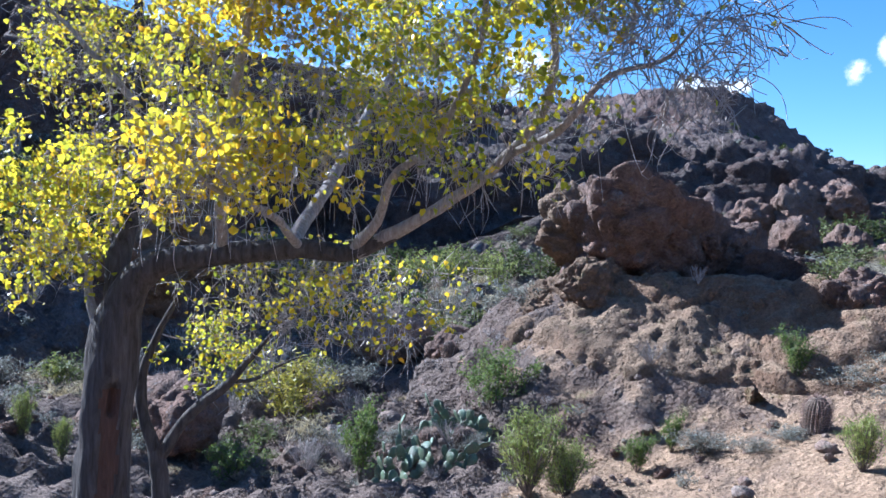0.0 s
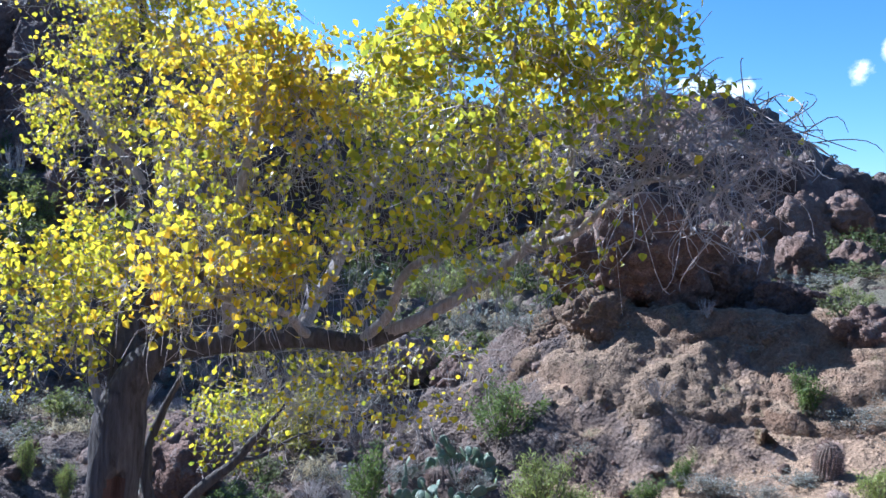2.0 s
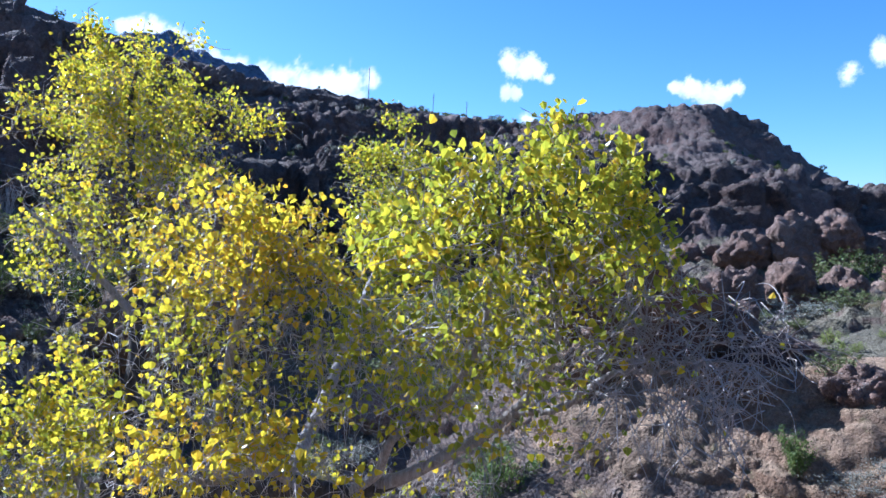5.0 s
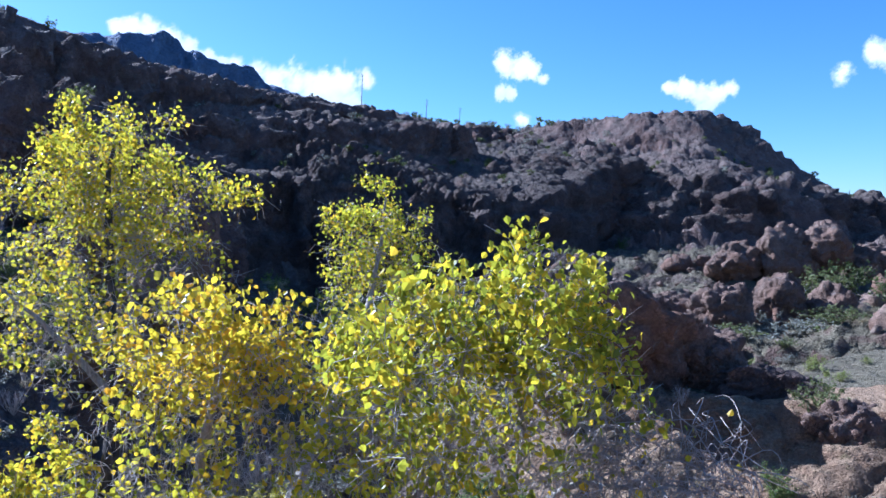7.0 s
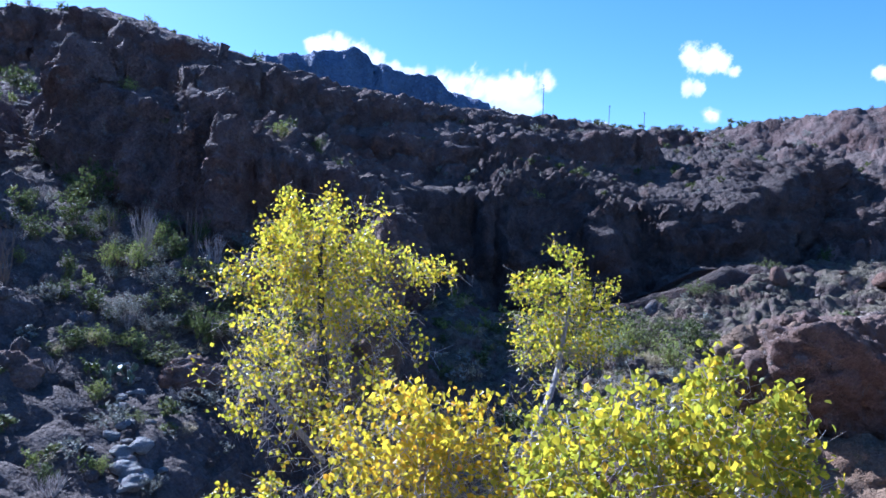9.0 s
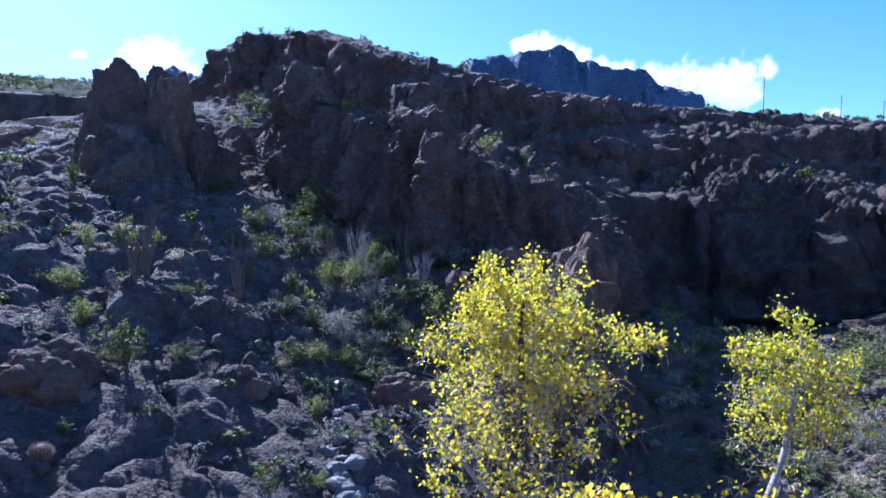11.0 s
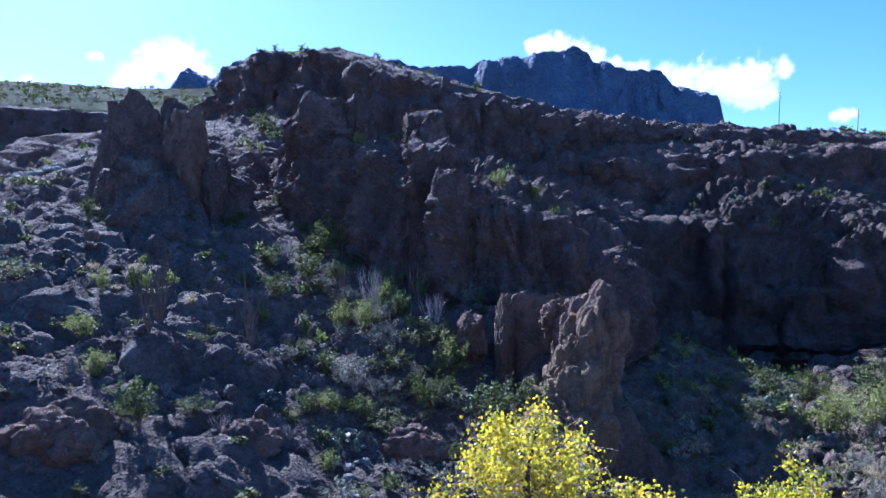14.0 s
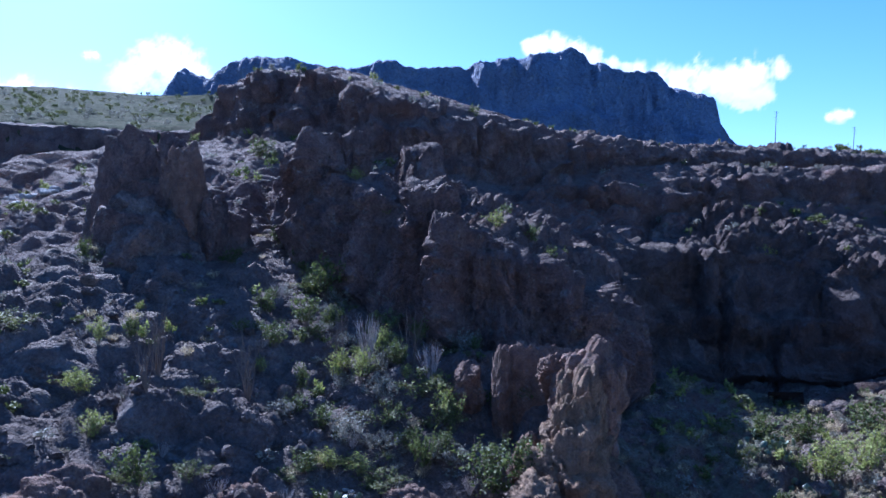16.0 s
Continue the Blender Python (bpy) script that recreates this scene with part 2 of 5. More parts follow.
RISES.append((0.5, table([(-24.5, 21), (-20, 17.8), (-17.2, 20), (-19.0, 23.5), (-24, 25)], lambda x, y: 5.1 + 0.34 * (-20 - x), 2.4, 0.2)))
# the fin of rock and its foot
RISES.append((0.8, table([(-11, 30), (-8.5, 28), (-8.2, 36), (-9, 44), (-12, 46)], lambda x, y: 2.4 + 0 * x, 0.36)))
RISES.append((0.22, table([(-12.2, 27.8), (-11.0, 26.6), (-9.2, 26.2), (-8.5, 25.2), (-7.9, 25.4), (-7.9, 27.2), (-10.5, 28.6)], lambda x, y: 4.2 + 0 * x, 5.0)))
RISES.append((0.2, table([(-8.5, 25), (-9.3, 22.6), (-10.4, 20.6), (-9.4, 20.1), (-8.2, 22.2), (-7.2, 25)], lambda x, y: 1.2 + 0.5 * np.clip(y - 20, 0, 5), 1.6)))
# plateau on the left, with a rock band below its edge
RISES.append((1.5, table([(-150, 30), (-112, 38), (-92, 46), (-80, 53), (-70, 62), (-66, 72), (-80, 110), (-120, 190), (-260, 190)],
                    lambda x, y: 21.6 + 0.185 * np.maximum(np.hypot(x, y) - 92, 0), 3.0, 0.4)))
# distant mesa
RISES.append((4.0, table([(-400, 150), (-260, 120), (-180, 100), (-130, 105), (-95, 150), (-100, 260), (-400, 400)], lambda x, y: 27 + 0 * x, 0.28)))
RISES.append((6.0, table([(-400, 190), (-260, 150), (-190, 128), (-150, 128), (-115, 150), (-100, 230), (-200, 400), (-500, 400)], lambda x, y: 44 + 0.13 * np.maximum(np.hypot(x, y) - 222, 0), 2.2, 1)))


def ground_height(x, y):
    p = np.stack([x, y, np.zeros_like(x)], 1)
    z = -0.95 + 0.75 * smooth(3.0, 6.5, x) + 0.8 * smooth(-3.5, -8.0, x) * smooth(20, 14, y) + 0.9 * smooth(17, 25, y) + 0.02 * np.maximum(y - 24, 0)
    z = z + 0.22 * fbm(p, 6, 4, 3) - 0.3 * np.exp(-(((x + 0.3) / 1.6) ** 2) - ((y - 16.6) / 2.2) ** 2)
    left = 1.3 + 0.33 * (-x - 11.6) + 0.2 * (y - 17.4) + 0.5 * fbm(p, 5, 4, 5)
    left = np.where(left > 18, 18 + 0.25 * (left - 18), left)
    upper = np.minimum(9.2 + 0.41 * (y - 30), 18.5) + 0.5 * fbm(p, 5, 4, 5)
    w = smooth(-31, -37, x)
    left = np.minimum(left, 24) * (1 - w) + np.minimum(left, upper) * w
    side = smooth(-5.5, -11.0, x + 0.12 * np.maximum(y - 26, 0) * (x > -30) )
    left = left * side + (1 - side) * -3
    z = np.maximum(z, left) + 0.0
    behind = smooth(-6, -60, y)
    z = z + behind * 12
    for n, (wob, rise) in enumerate(RISES):
        w = wob * (fbm(p, 5 * max(wob, 0.5), 2, 40 + n) * 1.5)
        z = np.maximum(z, rise(x, y, w))
    return z


def spaced(*runs):
    """Grid lines: runs of (from, to, spacing), joined."""
    out = []
    for a, b, step in runs:
        out += list(np.linspace(a, b, max(2, int(round((b - a) / step)) + 1))[:-1])
    return np.array(out + [runs[-1][1]])


SURFACE = []


def grid_mesh(name, xs, ys, height, move):
    X, Y = np.meshgrid(xs, ys)
    x, y = X.ravel(), Y.ravel()
    z = height(x, y)
    Z = z.reshape(X.shape)
    gy, gx = np.gradient(Z, ys, xs)
    nrm = np.stack([-gx.ravel(), -gy.ravel(), np.ones(len(x))], 1)
    g = nrm.reshape(*X.shape, 3)
    for _ in range(3):  # soften the turn of the surface, so that rims come out rounded
        g = (np.roll(g, 1, 0) + np.roll(g, -1, 0) + np.roll(g, 1, 1) + np.roll(g, -1, 1) + 2 * g) / 6
    nrm = g.reshape(-1, 3)
    nrm /= np.linalg.norm(nrm, axis=1)[:, None]
    p = move(np.stack([x, y, z], 1), nrm)
    ny, nx = X.shape
    SURFACE.append(p.reshape(ny, nx, 3))
    i = np.arange(ny * nx).reshape(ny, nx)
    quads = np.stack([i[:-1, :-1], i[:-1, 1:], i[1:, 1:], i[1:, :-1]], -1).reshape(-1, 4)
    return mesh_from(name, p, quads)


def mesh_from(name, verts, quads, smooth_shade=True):
    verts, quads = np.asarray(verts, np.float32), np.asarray(quads, np.int32)
    me = bpy.data.meshes.new(name)
    k = quads.shape[1]
    me.vertices.add(len(verts))
    me.vertices.foreach_set("co", verts.ravel())
    me.loops.add(quads.size)
    me.loops.foreach_set("vertex_index", quads.ravel())
    me.polygons.add(len(quads))
    me.polygons.foreach_set("loop_start", np.arange(0, quads.size, k, dtype=np.int32))
    me.polygons.foreach_set("use_smooth", np.full(len(quads), smooth_shade, dtype=bool))
    me.update(calc_edges=True)
    return me


def craggy(p, scale, seed):
    """Broken, creased rock from about -0.5 to 0.6: warped boulders with cracks."""
    w = p + scale * 0.55 * np.stack([vnoise(p + 5.1 * k, scale * 0.8, seed + k) for k in range(3)], 1)
    crease = 1 - 2.2 * np.abs(fbm(p, scale * 1.3, 3, seed + 7))
    return 0.62 * (lumps(w, scale, seed) - 0.45) + 0.26 * crease - 0.08


def roughen(p, nrm):
    """Push the ground out into boulders and ribs: strongly on steep faces, a little on flat ground."""
    steep = smooth(0.95, 0.6, nrm[:, 2])
    dist = np.hypot(p[:, 0], p[:, 1])
    far = smooth(20, 42, dist) * smooth(900, 200, dist)
    hill = smooth(-7.5, -12, p[:, 0]) * smooth(60, 40, dist)
    ribs = p * (1, 1, 0.6)
    size = 0.55 + 0.75 * smooth(-0.3, 0.4, fbm(p, 14, 2, 51))
    d = steep * ((0.3 + 0.3 * far) * fbm(ribs, 4.5, 4, 71) - 0.5 * far + (0.4 - 0.2 * far) * craggy(p * (1, 1, 0.5), 2.6, 9) * size)
    d += steep * (0.10 * fbm(p, 0.6, 3, 12) + 0.30 * craggy(p * (1, 1, 0.8), 0.9, 19))
    patchy = smooth(-0.15, 0.3, fbm(p, 3.5, 3, 23)) * (1 - 0.6 * steep)
    dirt = smooth(2.0, 3.2, p[:, 0]) * smooth(16.2, 15.4, p[:, 1]) * smooth(10, 9, p[:, 0])
    d += (0.05 + 0.22 * patchy * (1 - 0.8 * dirt)) * craggy(p, 0.6, 29) + 0.06 * fbm(p, 0.45, 3, 31)
    mound = smooth(-0.3, 0.25, fbm(p, 9, 3, 33))
    high = (0.4 + 0.6 * smooth(2.8, 5.0, p[:, 2])) * (1 + 0.35 * smooth(3, 9, p[:, 0]) * smooth(60, 70, p[:, 1]))
    high = high * (1 - 0.65 * smooth(17.5, 21, p[:, 2]))
    d += far * high * (0.6 + 0.6 * mound) * size * (1 - 0.9 * steep) * (1.5 * craggy(p, 4.6, 37) + 1.0 * craggy(p, 2.1, 35) + 0.6 * craggy(p, 0.95, 39))
    slab = p * (1, 1, 0.45)
    d += hill * (0.3 + 0.7 * mound) * (1 - 0.6 * steep) * (1.1 * craggy(slab, 3.4, 41) + 0.45 * craggy(slab, 1.4, 43))
    d += hill * 0.14 * craggy(p, 0.55, 47)
    d += smooth(23, 27, p[:, 1]) * smooth(70, 60, p[:, 1]) * smooth(-10, -8.5, p[:, 0]) * (1 - 0.7 * steep) * (0.7 * craggy(p, 1.7, 49) + 0.4 * craggy(p, 0.75, 50))
    d += smooth(1.5, 0.0, p[:, 0]) * smooth(9, 12, p[:, 1]) * (1 - far) * (1 - hill) * (0.35 * craggy(p, 0.9, 53) + 0.16 * craggy(p, 0.35, 55))
    d += smooth(11, 14, dist) * (1 - far) * (1 - hill) * 0.5 * patchy * (1 - 0.85 * dirt) * craggy(p, 1.3, 45)
    near = (0.4 + 0.6 * np.minimum(1, np.hypot(p[:, 0], p[:, 1] - 2) / 6))
    return p + nrm * (d * near)[:, None]


GX = spaced((-4000, -900, 500), (-900, -300, 60), (-300, -110, 9), (-110, -62, 2.4), (-62, -34, 0.5), (-34, -11, 0.2), (-11, 12, 0.13), (12, 30, 0.28), (30, 60, 0.6), (60, 110, 5), (110, 900, 90), (900, 4000, 500))
GY = spaced((-4000, -900, 500), (-900, -60, 70), (-60, -8, 4), (-8, 4, 0.5), (4, 11, 0.2), (11, 22, 0.12), (22, 40, 0.22), (40, 66, 0.24), (66, 112, 0.5), (112, 200, 5), (200, 900, 50), (900, 4000, 500))
ground = new("ground", grid_mesh("ground", GX, GY, ground_height, roughen))
for mat in (ROCK, CLIFF, MESA, BRUSHY, SLOPE, GRAVEL, SHADED_CLIFF):
    ground.data.materials.append(mat)
mid = np.stack([SURFACE[0][:-1, :-1], SURFACE[0][1:, 1:]]).mean(0).reshape(-1, 3)
away = np.hypot(mid[:, 0], mid[:, 1]) + 3 * fbm(mid, 6, 2, 91)
upland = ((away > 44) & (mid[:, 2] > 4.5 + 0.8 * fbm(mid, 3, 2, 92))) | ((mid[:, 0] < -10) & (mid[:, 1] > 30) & (mid[:, 0] > -34))
kind_of = np.where((mid[:, 0] < 1.3 + 1.4 * fbm(mid, 2.5, 3, 95) + 0.25 * (mid[:, 1] - 14)) & (mid[:, 1] < 25), 5, 0)
kind_of = np.where((mid[:, 0] > -9.5 + fbm(mid, 4, 2, 93)) & (mid[:, 1] > 23 + 2 * fbm(mid, 4, 2, 94)), 3, kind_of)
kind_of = np.where((mid[:, 0] > 6.3 + 0.8 * fbm(mid, 1.5, 2, 98)) & (mid[:, 1] > 17.3) & (mid[:, 2] > 1.6), 3, kind_of)
kind_of = np.where(mid[:, 0] < -9.0 + 1.5 * fbm(mid, 3, 2, 96), 4, kind_of)
ground.data.polygons.foreach_set("material_index", np.where((away > 112) | ((mid[:, 0] < -62) & (mid[:, 2] > 19.5)), 2, np.where(upland, np.where((mid[:, 0] > -13 + 4 * fbm(mid, 6, 2, 97)) & (mid[:, 0] < 13 + 4 * fbm(mid, 6, 2, 99)), 6, 1), kind_of)).astype(np.int32))
tagged(ground, "reddish brown rocky desert hillsides and canyon floor", "ground", kind="structure")


# ---- cliffs ----
def cliff(name, rim, back, reach, step, seed, label, relief=1.0, column=2.6, top=0.15):
    """A finely broken rock face over the ground's own steep rise: from back metres behind the rim down to reach metres before it."""
    rim = np.array(rim, float)
    t = np.concatenate([[0], np.cumsum(np.linalg.norm(np.diff(rim, axis=0), axis=1))])
    n = int(t[-1] / step) + 1
    s = np.linspace(0, t[-1], n)
    line = np.stack([np.interp(s, t, rim[:, k]) for k in range(2)], 1)
    for _ in range(int(1.2 / step)):
        line[1:-1] = (line[:-2] + 2 * line[1:-1] + line[2:]) / 4
    way = np.gradient(line, axis=0)
    out = np.stack([way[:, 1], -way[:, 0]], 1)
    for _ in range(int(2.4 / step)):
        out[1:-1] = (out[:-2] + 2 * out[1:-1] + out[2:]) / 4
    out /= np.linalg.norm(out, axis=1)[:, None]
    far = np.arange(-back, reach + 0.01, 0.5 * step)
    spot = line[:, None] + out[:, None] * far[None, :, None]
    high = ground_height(spot[..., 0].ravel(), spot[..., 1].ravel()).reshape(n, len(far))
    along = np.concatenate([np.zeros((n, 1)), np.cumsum(np.hypot(np.diff(high, axis=1), 0.5 * step), axis=1)], 1)
    m = int(np.median(along[:, -1]) / step) + 1
    p = np.zeros((n, m, 3))
    for i in range(n):
        at = np.linspace(0, along[i, -1], m)
        d = np.interp(at, along[i], far)
        p[i, :, :2] = line[i] + out[i] * d[:, None]
        p[i, :, 2] = np.interp(at, along[i], high[i])
    def normals(p, times):
        g = np.cross(np.gradient(p, axis=1), np.gradient(p, axis=0))
        for _ in range(times):
            g[1:-1, 1:-1] = (g[:-2, 1:-1] + g[2:, 1:-1] + g[1:-1, :-2] + g[1:-1, 2:] + 2 * g[1:-1, 1:-1]) / 6
        g /= np.linalg.norm(g, axis=2)[..., None] + 1e-9
        return g * np.where(g[..., 2:].mean() < 0, -1, 1)
    nrm = normals(p, int(1.5 / step))
    q = p.reshape(-1, 3)
    tall = q * (1, 1, 0.2) + 0.35 * np.stack([fbm(q + 3 * k, 3.0, 2, seed + k) for k in range(3)], 1)
    sheer = top + (1 - top) * smooth(0.9, 0.55, nrm[..., 2].ravel())
    d = sheer * (1.4 * craggy(tall, column, seed) + 0.5 * craggy(tall * (1, 1, 1.8), 0.45 * column, seed + 3))
    d += 0.55 * sheer * fbm(q * (0.22, 0.22, 1), 1.5, 3, seed + 5) + 0.32 * (0.4 + 0.6 * sheer) * craggy(q * (1, 1, 0.7), 0.24 * column, seed + 7) + 0.18 * craggy(q, 0.11 * column, seed + 9)
    d = (d * relief + 0.12).reshape(n, m)
    edge = min(1.6, 0.16 * (back + reach) + 0.3 * relief)
    u, v = np.meshgrid(np.arange(m), np.arange(n))
    fade = np.minimum(smooth(0, edge / step, np.minimum(u, m - 1 - u)), smooth(0, edge / step, np.minimum(v, n - 1 - v)))
    d = d * fade - 0.55 * edge * (1 - fade)
    p = p + nrm * d[..., None]
    i = np.arange(n * m).reshape(n, m)
    quads = np.stack([i[:-1, :-1], i[:-1, 1:], i[1:, 1:], i[1:, :-1]], -1).reshape(-1, 4)
    if normals(p, 0)[..., 2].mean() < 0 or np.cross(p[1, 0] - p[0, 0], p[0, 1] - p[0, 0])[2] > 0:
        quads = quads[:, ::-1]
    ob = new(name, mesh_from(name, p.reshape(-1, 3), quads))
    ob.data.materials.append(CLIFF)
    return tagged(ob, label, "cliff", kind="structure")


cliff("bank", BANK, 0.9, 2.6, 0.06, 371, "crumbling tan conglomerate bank below the overhang", 0.38, 1.7, 0.6).data.materials[0] = CRUMBLE
cliff("cliff_buttress", [(-30, 39), (-26.5, 35.5), (-23, 33.2), (-20, 32), (-16, 30.8), (-13, 31.6), (-10.6, 33), (-9.5, 37), (-10.5, 44)], 2.5, 5.0, 0.13, 301, "dark fluted rock buttress with rounded columns", 1.55, 2.9)
cliff("cliff_spires", [(-36, 30.5), (-34.6, 28.0), (-33, 27.7), (-31.4, 28.3), (-30.0, 28.7), (-29.1, 29.4), (-28.9, 31.4)], 1.4, 2.6, 0.12, 311, "shaded rock spires and their worn flanks", 0.5, 2.0)
cliff("cliff_plateau", [(-112, 38), (-92, 46), (-80, 53), (-70, 62), (-66, 70)], 2.5, 5.0, 0.4, 361, "dark rock band below the plateau's edge", 1.3, 4.0)
cliff("cliff_rim_near", [(-16, 50), (-12, 53.5), (-8.5, 56), (-5, 57.5), (-1, 57), (1.5, 61), (4, 58), (8, 62), (13, 71), (20, 80)], 4.0, 8.5, 0.24, 321, "long dark cliff with deep vertical clefts", 1.8, 4.4, 0.5).data.materials[0] = SHADED_CLIFF
cliff("cliff_rim_upper", [(-22, 59), (-16, 61), (-11, 66), (-4, 72), (4, 78)], 2.0, 3.5, 0.25, 331, "broken upper rock band of the long cliff", 1.5, 3.2, 0.5)
cliff("cliff_crest", [(-58, 60), (-52, 58.5), (-47, 59.5), (-42, 58), (-36, 54.5), (-29, 54), (-24, 59.5), (-18, 65), (-10, 79), (-3, 90), (10, 101)], 3.0, 5.5, 0.28, 341, "dark ribbed rock wall below the crest", 1.9, 4.0)
cliff("cliff_hill", [(5, 76), (14, 73), (26, 72), (36, 73), (45, 79), (49, 90)], 3.0, 5.0, 0.28, 351, "lumpy dark rock face of the hill", 2.0, 5.0, 0.6).data.materials[0] = SHADED_CLIFF


# ---- far mountains ----
def strip(points, at):
    xs, zs = zip(*points)
    return np.interp(at, xs, zs)


# The blue haze of distance is put into the base colours.
HAZED_MOUNTAIN = rock_material("haze_blue_mountain_rock", (0.25, 0.30, 0.43), (0.33, 0.38, 0.50), (0.18, 0.22, 0.33), flat_dirt=False, scale=0.03)
SKYLINE = [(-460, 90), (-395, 122), (-356, 174), (-345, 188), (-324, 219), (-309, 210), (-284, 205), (-274, 220), (-245, 231), (-188, 231), (-131, 217), (-92, 220),
           (-81, 229), (-60, 229), (-46, 220), (33, 218), (47, 225), (97, 232), (132, 238), (164, 242), (179, 238), (187, 224), (207, 227), (214, 219), (229, 213),
           (247, 215), (268, 215), (286, 193), (332, 181), (341, 180), (348, 150), (364, 130), (440, 90)]


def mountain_range():
    us, vs = np.arange(-560, 540, 3.0), np.concatenate([np.linspace(-330, -60, 40), np.linspace(-56, 40, 44), np.linspace(50, 260, 10)])
    U, V = np.meshgrid(us, vs)
    u, v = U.ravel(), V.ravel()
    p = np.stack([u, v, 0 * u], 1)
    wv = v + 34 * fbm(p * (1, 0.3, 1), 90, 4, 3) + 15 * fbm(p * (1, 0.3, 1), 26, 3, 4) + 7 * fbm(p * (1, 0.4, 1), 9, 2, 5)
    crest = strip(SKYLINE, u + 5 * fbm(p * (0, 1, 1), 30, 2, 6) * (v < -8))
    crest = crest + 5 * fbm(p * (1, 0.3, 1), 16, 4, 11, 0.7) + 3.0 * np.abs(fbm(p * (1, 0.3, 1), 7, 2, 12))
    crest = np.where(np.abs(u) > 430, crest - (np.abs(u) - 430) * 0.4, crest)
    rise = strip([(-330, 0.0), (-150, 0.33), (-95, 0.46), (-80, 0.62), (-52, 0.68), (-34, 0.8), (-20, 0.92), (-6, 0.985), (0, 1.0), (60, 1.0), (260, 0.3)], np.where(v > -6, v, np.minimum(wv, -6)))
    z = 6 + (crest - 6) * rise + 2.0 * fbm(p, 12, 3, 8) * smooth(2, -20, v)
    yaw = radians(28.0)
    D = 1000.0
    x = -math.sin(yaw) * (D + v) + math.cos(yaw) * u
    y = math.cos(yaw) * (D + v) + math.sin(yaw) * u
    ny, nx = U.shape
    i = np.arange(ny * nx).reshape(ny, nx)
    quads = np.stack([i[:-1, :-1], i[:-1, 1:], i[1:, 1:], i[1:, :-1]], -1).reshape(-1, 4)
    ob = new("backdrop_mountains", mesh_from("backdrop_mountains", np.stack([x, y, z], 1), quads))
    ob.data.materials.append(HAZED_MOUNTAIN)
    return tagged(ob, "distant dark mesa and craggy peaks on the horizon", "mountain", kind="structure")


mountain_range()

# ---- clouds ----
k = Mat("cloud_vapour")
attr = k.node("ShaderNodeAttribute")
attr.attribute_name = "cover"
glow = k.node("ShaderNodeEmission")
glow.inputs[0].default_value, glow.inputs[1].default_value = (0.93, 0.96, 1.0, 1), 1.0
clear = k.node("ShaderNodeBsdfTransparent")
both = k.node("ShaderNodeMixShader")
shade = k.node("ShaderNodeAttribute")
shade.attribute_name = "bright"
k.t.links.new(shade.outputs["Fac"], glow.inputs[1])
k.t.links.new(attr.outputs["Fac"], both.inputs[0])
k.t.links.new(clear.outputs[0], both.inputs[1])
k.t.links.new(glow.outputs[0], both.inputs[2])
k.t.links.new(both.outputs[0], k.t.nodes["Material Output"].inputs[0])
CLOUD = k.m


def cloud(yaw, tilt, wide, high, puffs, seed):
    """A small cumulus far off: at yaw degrees left of +y and tilt degrees up; wide and high in degrees; puffs of (across, up, radius) in 0 to 1."""
    D, nx, ny = 3800.0, 96, max(24, int(96 * high / wide))
    U, V = np.meshgrid(np.linspace(-0.12, 1.12, nx), np.linspace(-0.15, 1.15, ny))
    u, v = U.ravel(), V.ravel()
    ratio = high / wide
    p = np.stack([u * wide, v * high, np.full(len(u), seed * 7.3)], 1)
    wob = 0.46 * fbm(p, min(1.0, 0.3 * wide), 6, seed, 0.68)
    soft = 0.3 * smooth(4.0, 1.5, wide)
    f = sum(np.exp(5.0 * (1 - np.hypot((u - a), (v - b) * ratio) / r)) for a, b, r in puffs)
    f = np.log(f + 1e-9) / 5.0 - 0.12
    f = f + wob * 1.6
    edge = np.minimum(np.minimum(u + 0.12, 1.12 - u) / 0.1, np.minimum(v + 0.15, 1.15 - v) / 0.1)
    cover = smooth(-0.05 - soft, 0.32 + soft, f) ** 0.8 * np.clip(edge, 0, 1)
    bright = 0.40 + 0.18 * smooth(0.1, 0.6, f) * smooth(-0.2, 0.7, v) + 0.05 * fbm(p, 0.7, 3, seed + 3)
    a0, e0 = radians(yaw), radians(tilt)
    ahead = Vector((-math.sin(a0) * math.cos(e0), math.cos(a0) * math.cos(e0), math.sin(e0)))
    right = Vector((math.cos(a0), math.sin(a0), 0))
    up = right.cross(ahead)
    w, h = D * math.tan(radians(wide)), D * math.tan(radians(high))
    base = np.array(ahead * D) + (0, 0, 8)
    verts = base + np.outer((u - 0.5) * w, right) + np.outer((v - 0.5) * h, up)
    i = np.arange(ny * nx).reshape(ny, nx)
    quads = np.stack([i[:-1, :-1], i[:-1, 1:], i[1:, 1:], i[1:, :-1]], -1).reshape(-1, 4)
    me = mesh_from("cloud", verts, quads)
    for name, val in (("cover", cover), ("bright", bright)):
        at = me.attributes.new(name, "FLOAT", "POINT")
        at.data.foreach_set("value", val.astype(np.float32))
    me.materials.append(CLOUD)
    return tagged(new("backdrop_cloud", me), "small white fair-weather cumulus cloud", "cloud", kind="structure")


